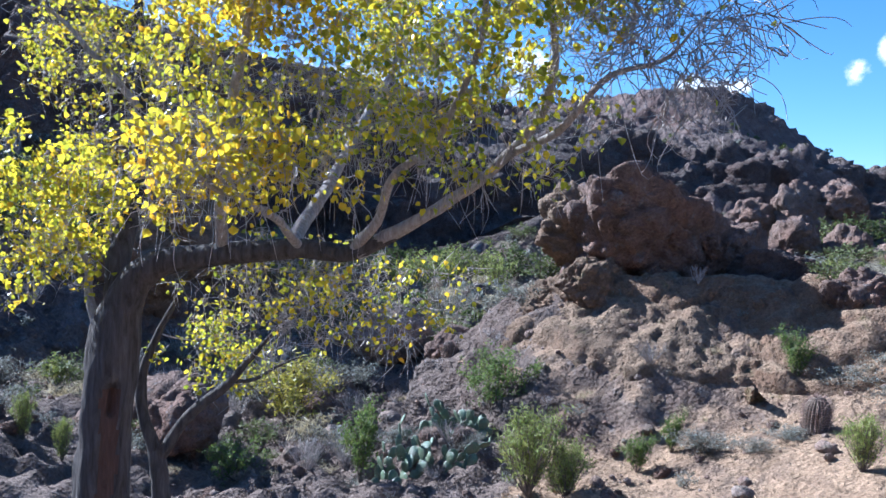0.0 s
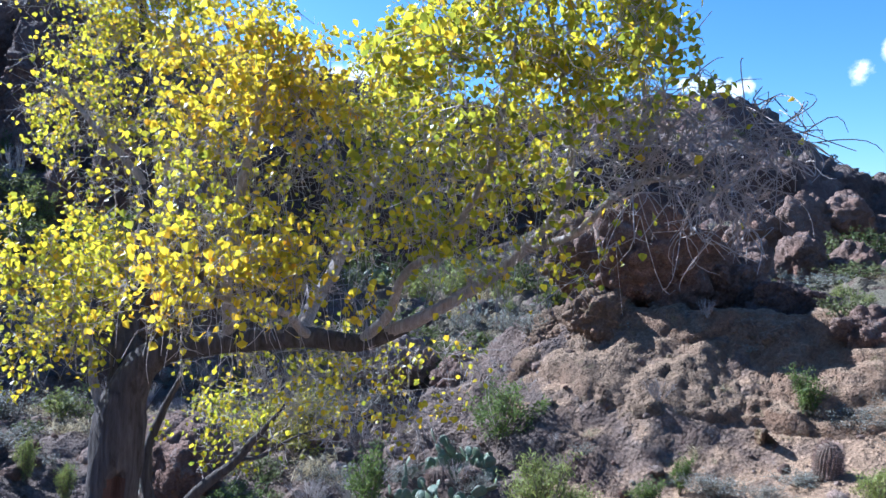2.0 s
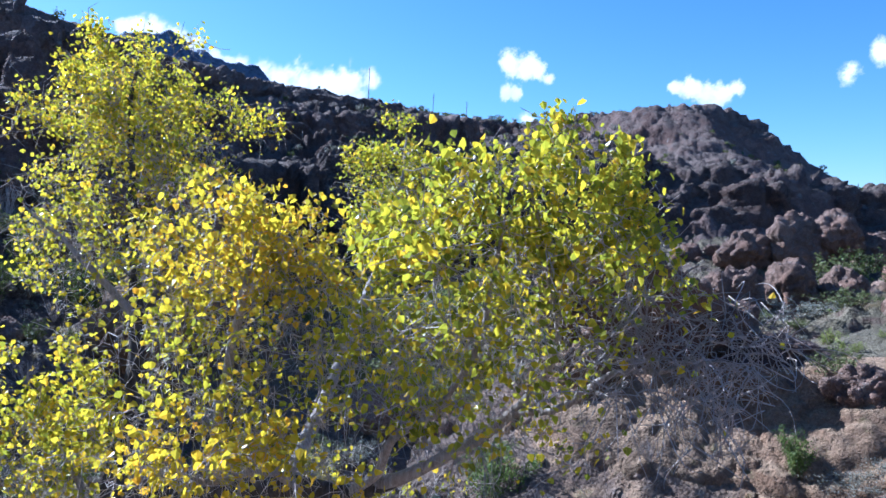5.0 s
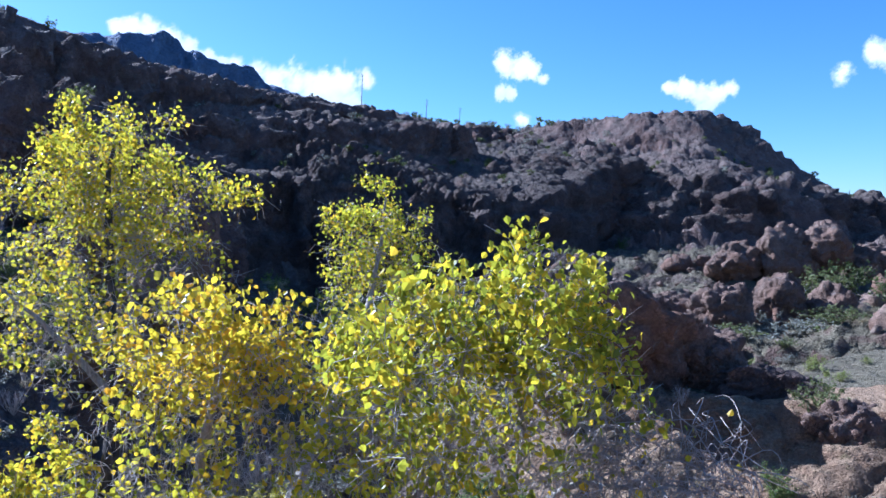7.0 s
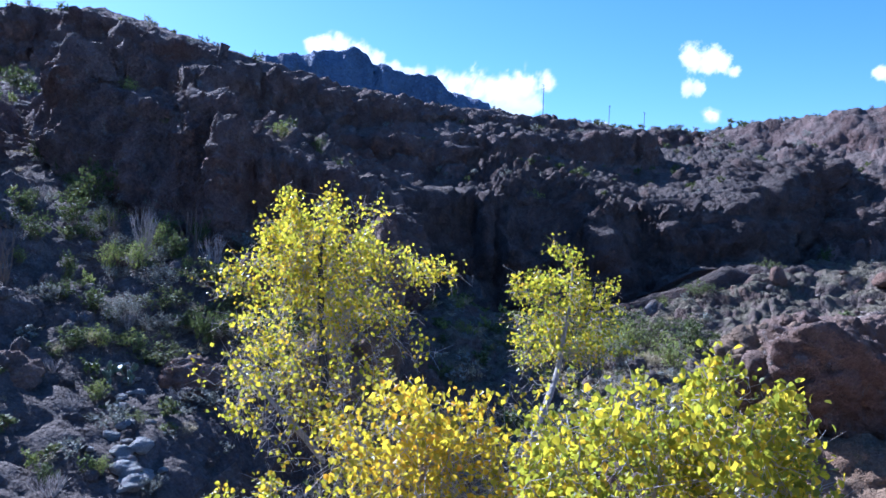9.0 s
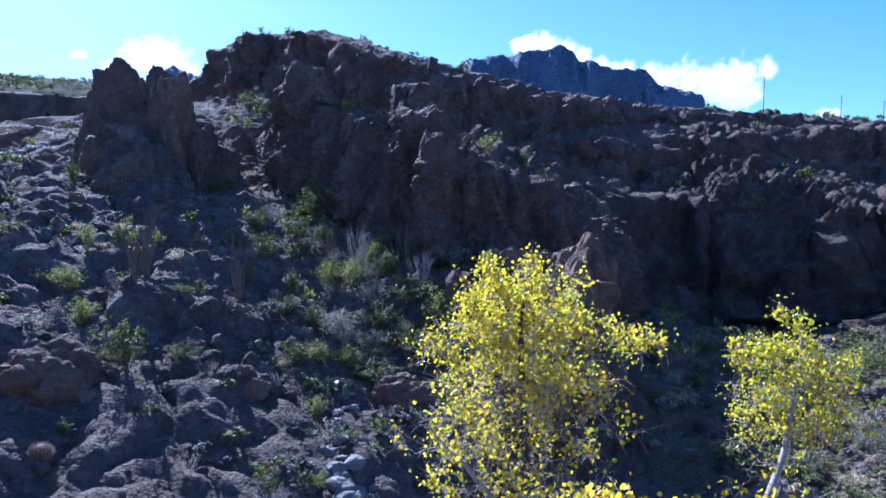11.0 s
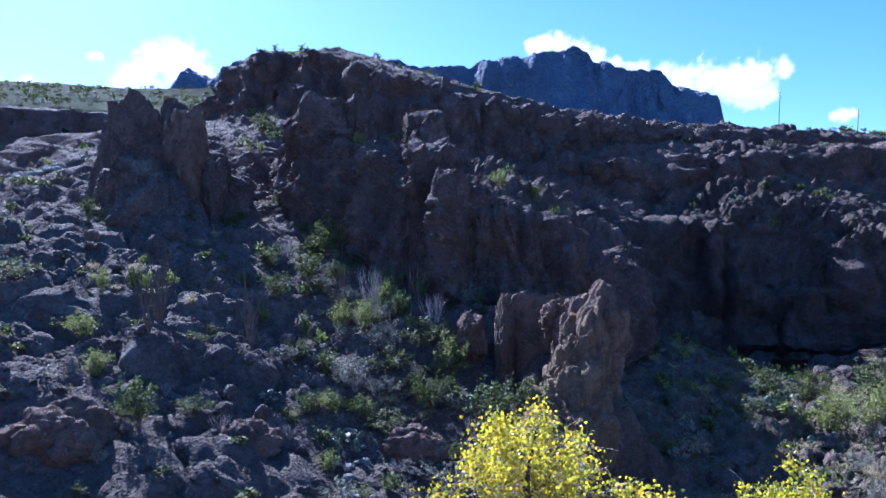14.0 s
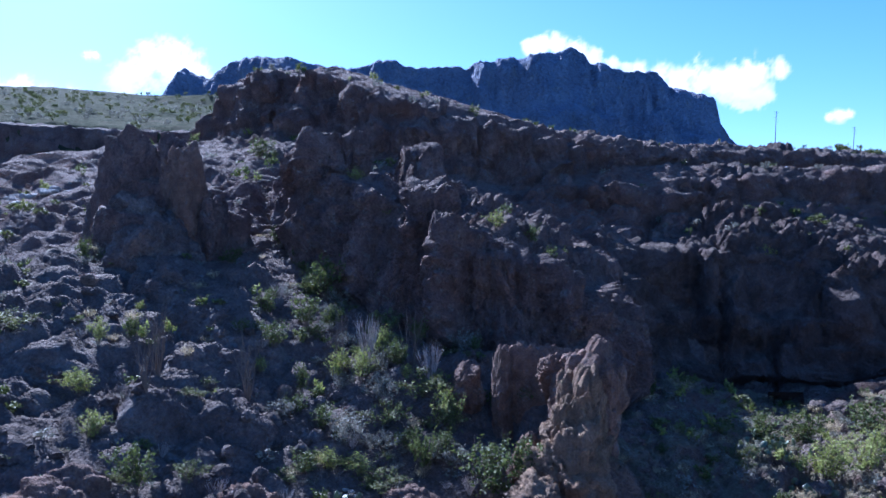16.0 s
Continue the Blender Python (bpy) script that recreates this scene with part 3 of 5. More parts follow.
cloud(18.4, 12.7, 7.6, 2.8, [(0.08, 0.7, 0.09), (0.2, 0.75, 0.11), (0.33, 0.7, 0.13), (0.5, 0.5, 0.13), (0.66, 0.36, 0.12), (0.82, 0.2, 0.1), (0.95, 0.1, 0.08)], 1)
cloud(9.45, 10.3, 10.2, 3.7, [(0.06, 0.8, 0.08), (0.18, 0.62, 0.13), (0.32, 0.52, 0.14), (0.46, 0.55, 0.15), (0.62, 0.5, 0.15), (0.78, 0.55, 0.14), (0.92, 0.65, 0.09), (0.7, 0.25, 0.13), (0.82, 0.2, 0.1)], 2)
cloud(-6.0, 11.0, 4.8, 3.7, [(0.3, 0.8, 0.19), (0.5, 0.72, 0.22), (0.66, 0.66, 0.19), (0.25, 0.25, 0.17), (0.38, 0.2, 0.14), (0.85, 0.5, 0.1)], 3)
cloud(-6.3, 8.1, 1.6, 1.2, [(0.42, 0.5, 0.32), (0.65, 0.4, 0.25)], 4)
cloud(-18.5, 9.6, 5.3, 2.5, [(0.12, 0.72, 0.11), (0.3, 0.68, 0.16), (0.5, 0.5, 0.18), (0.68, 0.5, 0.18), (0.86, 0.68, 0.13), (0.6, 0.25, 0.15)], 5)
cloud(-29.4, 11.4, 2.7, 2.5, [(0.35, 0.62, 0.3), (0.65, 0.4, 0.3)], 6)
cloud(-27.3, 10.4, 1.8, 1.9, [(0.5, 0.6, 0.34), (0.4, 0.4, 0.3)], 11)
cloud(54.5, 8.9, 10.5, 2.6, [(0.05, 0.3, 0.14), (0.2, 0.4, 0.14), (0.35, 0.5, 0.14), (0.5, 0.4, 0.14), (0.65, 0.35, 0.13), (0.8, 0.25, 0.12), (0.93, 0.2, 0.1)], 7)
cloud(47.1, 10.9, 7.2, 4.4, [(0.1, 0.3, 0.18), (0.25, 0.5, 0.22), (0.42, 0.65, 0.25), (0.6, 0.65, 0.25), (0.78, 0.5, 0.2), (0.92, 0.35, 0.12)], 8)
cloud(51.6, 11.7, 1.5, 0.9, [(0.3, 0.5, 0.25), (0.6, 0.5, 0.25)], 9)
cloud(1.4, 7.6, 2.1, 1.0, [(0.25, 0.4, 0.18), (0.5, 0.5, 0.22), (0.75, 0.55, 0.16)], 10)


# ---- shared builders ----
def part(name, mesh, material, parent, label=""):
    ob = new(name, mesh)
    if material and not mesh.materials:
        mesh.materials.append(material)
    ob.parent = parent
    return tagged(ob, label) if label else ob


def thing(name, at, label, category, group="", kind=""):
    ob = new(name)
    ob.location = at
    ob.empty_display_size = 0.1
    return tagged(ob, label, category, group, kind)


def ground_at(x, y):
    """The height of the finished ground at a place, from the corners of the ground sheet nearest to it."""
    i, j = int(np.searchsorted(GY, y)), int(np.searchsorted(GX, x))
    near = SURFACE[0][max(i - 5, 0):i + 6, max(j - 5, 0):j + 6].reshape(-1, 3)
    d2 = (near[:, 0] - x) ** 2 + (near[:, 1] - y) ** 2
    best = np.argsort(d2)[:3]
    w = 1 / (d2[best] + 1e-6)
    return float((near[best, 2] * w).sum() / w.sum())


class Tubes:
    """Gathers many tapered, bent tubes into one mesh."""

    def __init__(self):
        self.v, self.q, self.n = [], [], 0

    def add(self, pts, radii, sides=5, knobs=0.0, seed=0):
        pts, radii = np.asarray(pts, float), np.asarray(radii, float)
        m = len(pts)
        way = np.gradient(pts, axis=0)
        way /= np.linalg.norm(way, axis=1)[:, None] + 1e-9
        ref = np.array([0.31, 0.17, 0.93]) if abs(way[0, 2]) < 0.8 else np.array([0.9, 0.3, 0.1])
        a = np.cross(way, ref)
        a /= np.linalg.norm(a, axis=1)[:, None] + 1e-9
        b = np.cross(way, a)
        ang = np.linspace(0, 2 * np.pi, sides, endpoint=False)
        ring = a[:, None] * np.cos(ang)[None, :, None] + b[:, None] * np.sin(ang)[None, :, None]
        r = np.repeat(radii[:, None], sides, 1)
        v = pts[:, None] + ring * r[..., None]
        if knobs:
            flat = v.reshape(-1, 3)
            bump = fbm(flat * (1, 1, 0.35), radii.max() * 0.5, 4, seed) + 0.7 * fbm(flat, radii.max() * 3.0, 2, seed + 5)
            v = pts[:, None] + ring * (r * (1 + knobs * bump.reshape(m, sides)))[..., None]
        i = self.n + np.arange(m * sides).reshape(m, sides)
        j = np.roll(i, -1, 1)
        self.q.append(np.stack([i[:-1], j[:-1], j[1:], i[1:]], -1).reshape(-1, 4))
        self.v.append(v.reshape(-1, 3))
        self.n += m * sides

    def mesh(self, name):
        return mesh_from(name, np.concatenate(self.v), np.concatenate(self.q))


def bent(pts, radii, steps, wander=0.0, seed=0):
    """A smooth path through a few knots, with radii."""
    pts, radii = np.asarray(pts, float), np.asarray(radii, float)
    t = np.concatenate([[0], np.cumsum(np.linalg.norm(np.diff(pts, axis=0), axis=1))])
    s = np.linspace(0, t[-1], steps)
    ext = np.vstack([2 * pts[0] - pts[1], pts, 2 * pts[-1] - pts[-2]])
    out = np.zeros((steps, 3))
    seg = np.clip(np.searchsorted(t, s, "right") - 1, 0, len(pts) - 2)
    f = ((s - t[seg]) / (t[seg + 1] - t[seg]))[:, None]
    p0, p1, p2, p3 = ext[seg], ext[seg + 1], ext[seg + 2], ext[seg + 3]
    out = 0.5 * (2 * p1 + (p2 - p0) * f + (2 * p0 - 5 * p1 + 4 * p2 - p3) * f**2 + (3 * p1 - p0 - 3 * p2 + p3) * f**3)
    if wander:
        out += wander * np.stack([fbm(out + k * 9.1, 0.5, 3, seed + k) for k in range(3)], 1)
    return out, np.interp(s, t, radii)


def leaf_mesh(name, centre, normal, along, length, width, fold=0.25, plain=False):
    """Many heart-shaped or lance-shaped leaves: two bent halves each, as one mesh."""
    n = len(centre)
    normal = normal / (np.linalg.norm(normal, axis=1)[:, None] + 1e-9)
    along = along - normal * (along * normal).sum(1)[:, None]
    along /= np.linalg.norm(along, axis=1)[:, None] + 1e-9
    side = np.cross(normal, along)
    L, W = length[:, None], width[:, None]
    base = centre - along * L * 0.5
    tip = centre + along * L * 0.5
    lf = centre - along * L * 0.22 + side * W * 0.5 + normal * W * fold
    rt = centre - along * L * 0.22 - side * W * 0.5 + normal * W * fold
    if plain:  # four corners, creased across
        v = np.stack([base, lf, tip, rt], 1).reshape(-1, 3)
        return mesh_from(name, v, np.arange(4 * n).reshape(-1, 4), False)
    lf2 = centre + along * L * 0.16 + side * W * 0.36 + normal * W * fold * 0.8
    rt2 = centre + along * L * 0.16 - side * W * 0.36 + normal * W * fold * 0.8
    v = np.stack([base, lf, lf2, tip, rt2, rt], 1).reshape(-1, 3)
    o = 6 * np.arange(n)[:, None]
    quads = np.concatenate([o + [0, 3, 2, 1], o + [0, 5, 4, 3]], 1).reshape(-1, 4)
    return mesh_from(name, v, quads, False)


def leaf_material(name, stops, through=0.45, rough=0.32):
    k = Mat(name, rough, 0.4)
    g = k.node("ShaderNodeNewGeometry")
    c = k.ramp(g.outputs["Random Per Island"], stops)
    c = k.mix(k.math("MULTIPLY", k.noise(40, 3), 0.18), c, (0.3, 0.2, 0.05))
    k.put(k.b.inputs["Base Color"], c)
    tl = k.node("ShaderNodeBsdfTranslucent")
    k.t.links.new(c, tl.inputs[0])
    mx = k.node("ShaderNodeMixShader")
    mx.inputs[0].default_value = through
    k.t.links.new(k.b.outputs[0], mx.inputs[1])
    k.t.links.new(tl.outputs[0], mx.inputs[2])
    k.t.links.new(mx.outputs[0], k.t.nodes["Material Output"].inputs[0])
    return k.m


def bark_material(name, light, dark, scale=1.0):
    k = Mat(name, 0.9, 0.25)
    grain = k.noise(9 * scale, 6, 0.7, stretch=(2.2, 2.2, 0.28), warp=0.5)
    c = k.ramp(grain, [(0.32, dark), (0.52, tuple((a + b) / 2 for a, b in zip(light, dark))), (0.7, light)])
    c = k.mix(k.math("MULTIPLY", k.noise(1.6 * scale, 4), 0.5), c, (dark[0] * 1.3, dark[1] * 0.95, dark[2] * 0.75))
    n = k.bump(grain, 1.0, 0.05 / scale)
    n = k.bump(k.noise(60 * scale, 3), 0.4, 0.01, n)
    return k.done(c, n)


COTTON_LEAF = leaf_material("autumn_cottonwood_leaf", [(0.0, (0.21, 0.24, 0.02)), (0.3, (0.44, 0.42, 0.025)), (0.75, (0.70, 0.58, 0.02)), (1.0, (0.74, 0.47, 0.02))], 0.66, 0.38)
GOLD_LEAF = leaf_material("golden_cottonwood_leaf", [(0.0, (0.34, 0.31, 0.025)), (0.45, (0.68, 0.55, 0.02)), (0.85, (0.76, 0.53, 0.02)), (1.0, (0.76, 0.41, 0.02))], 0.64, 0.38)
LIME_LEAF = leaf_material("yellow_green_cottonwood_leaf", [(0.0, (0.18, 0.22, 0.02)), (0.4, (0.42, 0.42, 0.025)), (0.8, (0.66, 0.56, 0.02)), (1.0, (0.72, 0.48, 0.02))], 0.64, 0.34)
HEARTWOOD = bark_material("weathered_red_heartwood", (0.17, 0.10, 0.075), (0.07, 0.042, 0.032), 1.5)
BARK = bark_material("furrowed_cottonwood_bark", (0.18, 0.158, 0.145), (0.042, 0.035, 0.031))
LIMB_BARK = bark_material("pale_limb_bark", (0.58, 0.55, 0.51), (0.22, 0.19, 0.17), 2.0)
TWIG = bark_material("grey_twig_bark", (0.56, 0.53, 0.50), (0.34, 0.31, 0.29), 4.0)


# ---- the cottonwood ----
def cottonwood():
    rng = np.random.default_rng(5)
    base = (-2.8, 6.45, ground_at(-2.8, 6.45))
    tree = thing("cottonwood_tree", base, "old leaning cottonwood with yellow autumn leaves and bare grey twigs", "tree")
    origin = np.array(base)
    z0 = base[2] - 0.15
    limbs = {}
    limbs["trunk"] = ([(-2.86, 6.45, z0), (-2.82, 6.45, z0 + 0.35), (-2.76, 6.45, 0.9), (-2.71, 6.45, 1.6), (-2.66, 6.45, 2.1), (-2.6, 6.44, 2.36)], [0.33, 0.27, 0.225, 0.205, 0.195, 0.15])
    limbs["bough"] = ([(-2.63, 6.44, 2.2), (-2.5, 6.4, 2.52), (-2.24, 6.35, 2.7), (-1.74, 6.3, 2.77), (-1.17, 6.2, 2.84), (-0.72, 6.1, 2.83), (-0.42, 5.98, 2.93), (-0.2, 5.88, 3.06)], [0.16, 0.13, 0.108, 0.092, 0.08, 0.068, 0.05, 0.03])
    limbs["right_limb"] = ([(-0.66, 6.1, 2.82), (-0.27, 5.9, 3.02), (0.07, 5.8, 3.24), (0.46, 5.6, 3.55), (0.68, 5.5, 3.86), (0.72, 5.3, 4.2), (0.6, 5.05, 4.7), (0.45, 4.9, 5.2)], [0.066, 0.05, 0.042, 0.036, 0.032, 0.026, 0.016, 0.007])
    limbs["white_limb"] = ([(-0.7, 6.1, 2.83), (-0.5, 5.85, 3.05), (-0.36, 5.6, 3.36), (-0.05, 5.4, 3.6), (0.2, 5.0, 4.2), (0.3, 4.6, 4.9)], [0.045, 0.038, 0.032, 0.027, 0.018, 0.007])
    limbs["leader"] = ([(-2.66, 6.47, 2.15), (-2.68, 6.55, 2.7), (-2.64, 6.8, 3.24), (-2.72, 7.15, 4.1), (-2.92, 7.5, 5.1), (-3.0, 7.7, 6.0), (-2.95, 7.8, 6.5)], [0.11, 0.095, 0.08, 0.06, 0.045, 0.025, 0.01])
    limbs["stub"] = ([(-2.8, 6.5, 2.1), (-2.92, 6.55, 2.4), (-2.98, 6.6, 2.7), (-3.2, 6.6, 3.1)], [0.05, 0.036, 0.028, 0.012])
    limbs["back_limb"] = ([(-1.2, 6.2, 2.84), (-1.05, 6.9, 3.3), (-0.8, 7.9, 4.1), (-0.55, 8.8, 4.9), (-0.45, 9.1, 5.9)], [0.065, 0.055, 0.042, 0.03, 0.01])
    limbs["front_limb"] = ([(-1.75, 6.3, 2.78), (-1.68, 5.95, 3.4), (-1.4, 5.5, 4.2), (-1.2, 5.35, 5.0)], [0.055, 0.042, 0.03, 0.008])
    limbs["low_limb"] = ([(-1.1, 6.2, 2.84), (-1.25, 5.7, 3.1), (-1.45, 5.0, 3.25), (-1.5, 4.7, 3.35)], [0.04, 0.03, 0.018, 0.006])
    limbs["dead_limb"] = ([(0.46, 5.6, 3.55), (0.75, 5.25, 3.68), (1.0, 4.9, 3.95), (1.3, 4.65, 4.05), (1.5, 4.55, 4.3)], [0.03, 0.026, 0.02, 0.012, 0.004])
    limbs["left_limb"] = ([(-2.72, 7.1, 4.0), (-3.1, 7.0, 4.5), (-3.6, 6.9, 5.0)], [0.04, 0.028, 0.008])
    nodes, rad = [], []
    for key, (pts, radii) in limbs.items():
        big = key in ("trunk", "bough")
        path, r = bent(pts, radii, 110 if key == "trunk" else 36, 0.0 if key == "trunk" else 0.03, len(key))
        tb = Tubes()
        tb.add(path - origin, r, 64 if key == "trunk" else (22 if big else 10), 0.2 if key == "trunk" else 0.12, 3)
        me = tb.mesh(key)
        if key == "trunk":  # an old wound where the bark is gone, with a hollow at its top
            v = np.zeros(len(me.vertices) * 3, np.float32)
            me.vertices.foreach_get("co", v)
            v = v.reshape(-1, 3)
            axis = np.stack([np.interp(v[:, 2], path[:, 2] - origin[2], path[:, k] - origin[k]) for k in range(2)], 1)
            off = v[:, :2] - axis
            ang = np.arctan2(off[:, 1], off[:, 0]) - math.atan2(-0.86, 0.5)
            h = (v[:, 2] + origin[2] - 0.35) / 1.4
            bare = smooth(0.42, 0.28, np.abs(ang + 0.1 * np.sin(9 * h))) * smooth(0, 0.1, h) * smooth(1.0, 0.93, h)
            hole = smooth(0.26, 0.1, np.abs(ang)) * smooth(0.78, 0.83, h) * smooth(1.0, 0.95, h)
            v[:, :2] -= off * (0.14 * bare + 0.4 * hole)[:, None]
            me.vertices.foreach_set("co", v.ravel())
            me.materials.append(BARK)
            me.materials.append(HEARTWOOD)
            q = np.zeros(len(me.loops), np.int32)
            me.loops.foreach_get("vertex_index", q)
            me.polygons.foreach_set("material_index", (bare[q.reshape(-1, 4)].mean(1) > 0.5).astype(np.int32))
            me.update()
        part("trunk" if key == "trunk" else ("bough" if big else "limb"), me, BARK if big or key == "leader" else LIMB_BARK, tree,
             "thick furrowed grey-brown trunk" if key == "trunk" else "")
        if key != "trunk":
            nodes += list(path[6:])
            rad += list(r[6:])
    # second stem that leans out beside the trunk
    for pts, radii in (([(-2.45, 7.15, z0), (-2.52, 7.18, 0.5), (-2.58, 7.2, 0.95)], [0.1, 0.085, 0.075]),
                       ([(-2.58, 7.2, 0.9), (-2.74, 7.2, 1.5), (-2.6, 7.25, 2.0), (-2.35, 7.3, 2.5)], [0.06, 0.05, 0.035, 0.012]),
                       ([(-2.56, 7.2, 0.85), (-2.3, 7.2, 1.25), (-1.95, 7.2, 1.56), (-1.7, 7.15, 1.85), (-1.4, 7.1, 2.2)], [0.06, 0.052, 0.042, 0.03, 0.008]),
                       ([(-1.9, 7.2, 1.6), (-1.7, 7.3, 1.62), (-1.45, 7.4, 1.75), (-1.2, 7.5, 1.8)], [0.022, 0.018, 0.012, 0.004])):
        path, r = bent(pts, radii, 24, 0.03, 8)
        tb = Tubes()
        tb.add(path - origin, r, 12, 0.15, 4)
        part("side_stem", tb.mesh("side_stem"), BARK, tree)
        nodes += list(path)
        rad += list(r)
    # crown: tips scattered through the leafy masses, each joined to the nearest wood
    masses = []  # centre, radii, tips, leaves for a tip, leaf material, leaf size
    masses.append(((-2.98, 7.75, 5.8), (1.16, 1.05, 0.97), 520, 8.0, COTTON_LEAF, 0.039))
    masses.append(((-2.9, 7.3, 4.6), (1.3, 1.0, 1.0), 340, 1.9, COTTON_LEAF, 0.045))
    masses.append(((-3.25, 6.5, 3.15), (0.95, 0.8, 0.9), 260, 3.9, COTTON_LEAF, 0.050))
    masses.append(((-1.4, 5.5, 4.62), (0.92, 0.75, 0.60), 250, 5.4, GOLD_LEAF, 0.052))
    masses.append(((-1.6, 5.7, 3.8), (1.15, 0.8, 0.85), 200, 2.1, COTTON_LEAF, 0.050))
    masses.append(((-1.5, 5.0, 3.35), (1.05, 0.5, 0.5), 140, 3.3, GOLD_LEAF, 0.052))
    masses.append(((0.42, 4.9, 4.68), (1.16, 0.9, 0.75), 480, 6.2, LIME_LEAF, 0.050))
    masses.append(((0.2, 5.3, 3.85), (1.1, 0.8, 0.75), 260, 2.2, LIME_LEAF, 0.052))
    masses.append(((-0.55, 9.1, 5.2), (0.8, 0.7, 0.95), 260, 8.0, LIME_LEAF, 0.040))
    masses.append(((-0.7, 6.6, 4.1), (0.95, 1.0, 0.95), 200, 2.0, COTTON_LEAF, 0.048))
    masses.append(((-1.1, 6.9, 2.5), (1.4, 0.5, 0.65), 300, 1.1, COTTON_LEAF, 0.047))
    masses.append(((-0.75, 5.9, 2.3), (0.9, 0.3, 0.3), 40, 1.6, GOLD_LEAF, 0.047))
    masses.append(((1.35, 4.6, 4.1), (0.62, 0.5, 0.5), 190, 0.05, LIME_LEAF, 0.052))
    masses.append(((-2.1, 7.5, 1.75), (0.75, 0.5, 0.5), 70, 3.19, LIME_LEAF, 0.047))
    masses.append(((-3.9, 8.2, 4.9), (0.55, 0.6, 0.7), 120, 1.45, COTTON_LEAF, 0.048))
    dead = 12  # the mass of bare, curling twigs
    nodes, rad = np.array(nodes), np.array(rad)
    tips = []
    for m, (c, r, count, *_rest) in enumerate(masses):
        count = int(count * 0.58)
        d = rng.normal(size=(count, 3))
        d /= np.linalg.norm(d, axis=1)[:, None]
        rr = rng.random(count) ** 0.4
        lumpy = 0.9 + 0.45 * fbm(d + m * 3.7, 0.5, 2, m)
        pts = np.array(c) + d * (rr * lumpy)[:, None] * r
        tips += [(m, p) for p in pts]
    tips.sort(key=lambda mp: ((nodes - mp[1]) ** 2).sum(1).min())
    twigs = Tubes()
    room = len(nodes) + 16 * len(tips)
    allp, allr = np.zeros((room, 3)), np.zeros(room)
    n = len(nodes)
    allp[:n], allr[:n] = nodes, np.maximum(rad, 0.006)
    leaves = {m: [] for m in range(len(masses))}
    for m, tip in tips:
        d2 = ((allp[:n] - tip) ** 2).sum(1) + 0.1 * (allp[:n, 2] > tip[2] + 0.1)
        j = int(d2.argmin())
        start = allp[j]
        gap = tip - start
        length = np.linalg.norm(gap)
        if length < 0.05:
            continue
        steps = 6
        s = np.linspace(0, 1, steps)[:, None]
        swing = rng.normal(size=3) * (0.16 if m != dead else 0.45) * length
        path = start + gap * s + swing * (s * (1 - s)) * 1.6 + np.array([0, 0, -0.14 * length]) * (s * (1 - s)) * 2
        path[1:-1] += rng.normal(size=(steps - 2, 3)) * (0.02 if m != dead else 0.05)
        r0 = min(0.75 * allr[j], 0.004 + 0.011 * length)
        twigs.add(path - origin, np.linspace(max(r0, 0.0032), 0.0018, steps), 4)
        allp[n:n + steps - 1], allr[n:n + steps - 1] = path[1:], np.linspace(r0, 0.003, steps)[1:]
        n += steps - 1
        # fine drooping sprays at the end of the twig
        for _ in range(4 if m != dead else 5):
            a = path[rng.integers(2, steps)]
            way = gap / length * 0.5 + rng.normal(size=3) * 0.6 + (0, 0, -0.2)
            way /= np.linalg.norm(way)
            ln = rng.uniform(0.08, 0.24) * (1.0 if m != dead else 1.2)
            if m == dead:  # dead twigs curl over and hang
                s5, curl = np.linspace(0, 1, 6)[:, None], rng.normal(size=3) * 0.35
                q = a + way * ln * s5 + curl * ln * np.sin(2.6 * s5) - np.array([0, 0, 0.3]) * ln * s5**2
                twigs.add(q - origin, np.linspace(0.0045, 0.002, 6), 3)
                continue
            q = np.array([a, a + way * ln * 0.5 + rng.normal(size=3) * 0.14 * ln, a + way * ln + rng.normal(size=3) * 0.2 * ln])
            twigs.add(q - origin, (0.0038, 0.003, 0.0018), 3)
        # dead strands that hang straight down
        for _ in range(1 if m in (4, 5, 7, 9, 10) else 0):
            a = path[rng.integers(1, steps)]
            ln = rng.uniform(0.12, 0.42)
            q = a + np.array([0, 0, -ln]) * s + rng.normal(size=3) * 0.12 * ln * s + rng.normal(size=3) * 0.08 * ln * np.sin(4 * s)
            twigs.add(q - origin, np.linspace(0.003, 0.0016, steps), 3)
        lift = np.clip((tip[2] - masses[m][0][2] + masses[m][1][2]) / (2 * masses[m][1][2]), 0, 1)
        tuft = 1.9 if rng.random() < 0.5 else 0.35
        lots = 1.6 * tuft * masses[m][3] * (0.12 + 1.75 * lift**1.2 if m in (0, 3, 6, 8) else 0.7 + 0.9 * lift)
        for _ in range(int(lots * 2 + rng.random())):
            f = rng.uniform(0.55, 1.05)
            spot = path[0] + (path[-1] - path[0]) * f + rng.normal(size=3) * 0.07
            leaves[m].append(spot)
    part("twig_tangle", twigs.mesh("twig_tangle"), TWIG, tree, "dense tangle of fine bare grey twigs")["kind"] = "stuff"
    for m, spots in leaves.items():
        if not spots:
            continue
        c = np.array(spots)
        q = len(c)
        nrm = rng.normal(size=(q, 3)) * 0.9 + (0.55, -0.45, 0.15)
        along = rng.normal(size=(q, 3)) * 0.5 + (0, 0, -1.0)
        size = 1.04 * masses[m][5] * rng.uniform(0.6, 1.25, q)
        ob = part("crown", leaf_mesh("crown", c - origin, nrm, along, size, size * rng.uniform(0.8, 1.05, q), 0.16), masses[m][4], tree)
        ob["kind"] = "stuff"
    return tree


cottonwood()


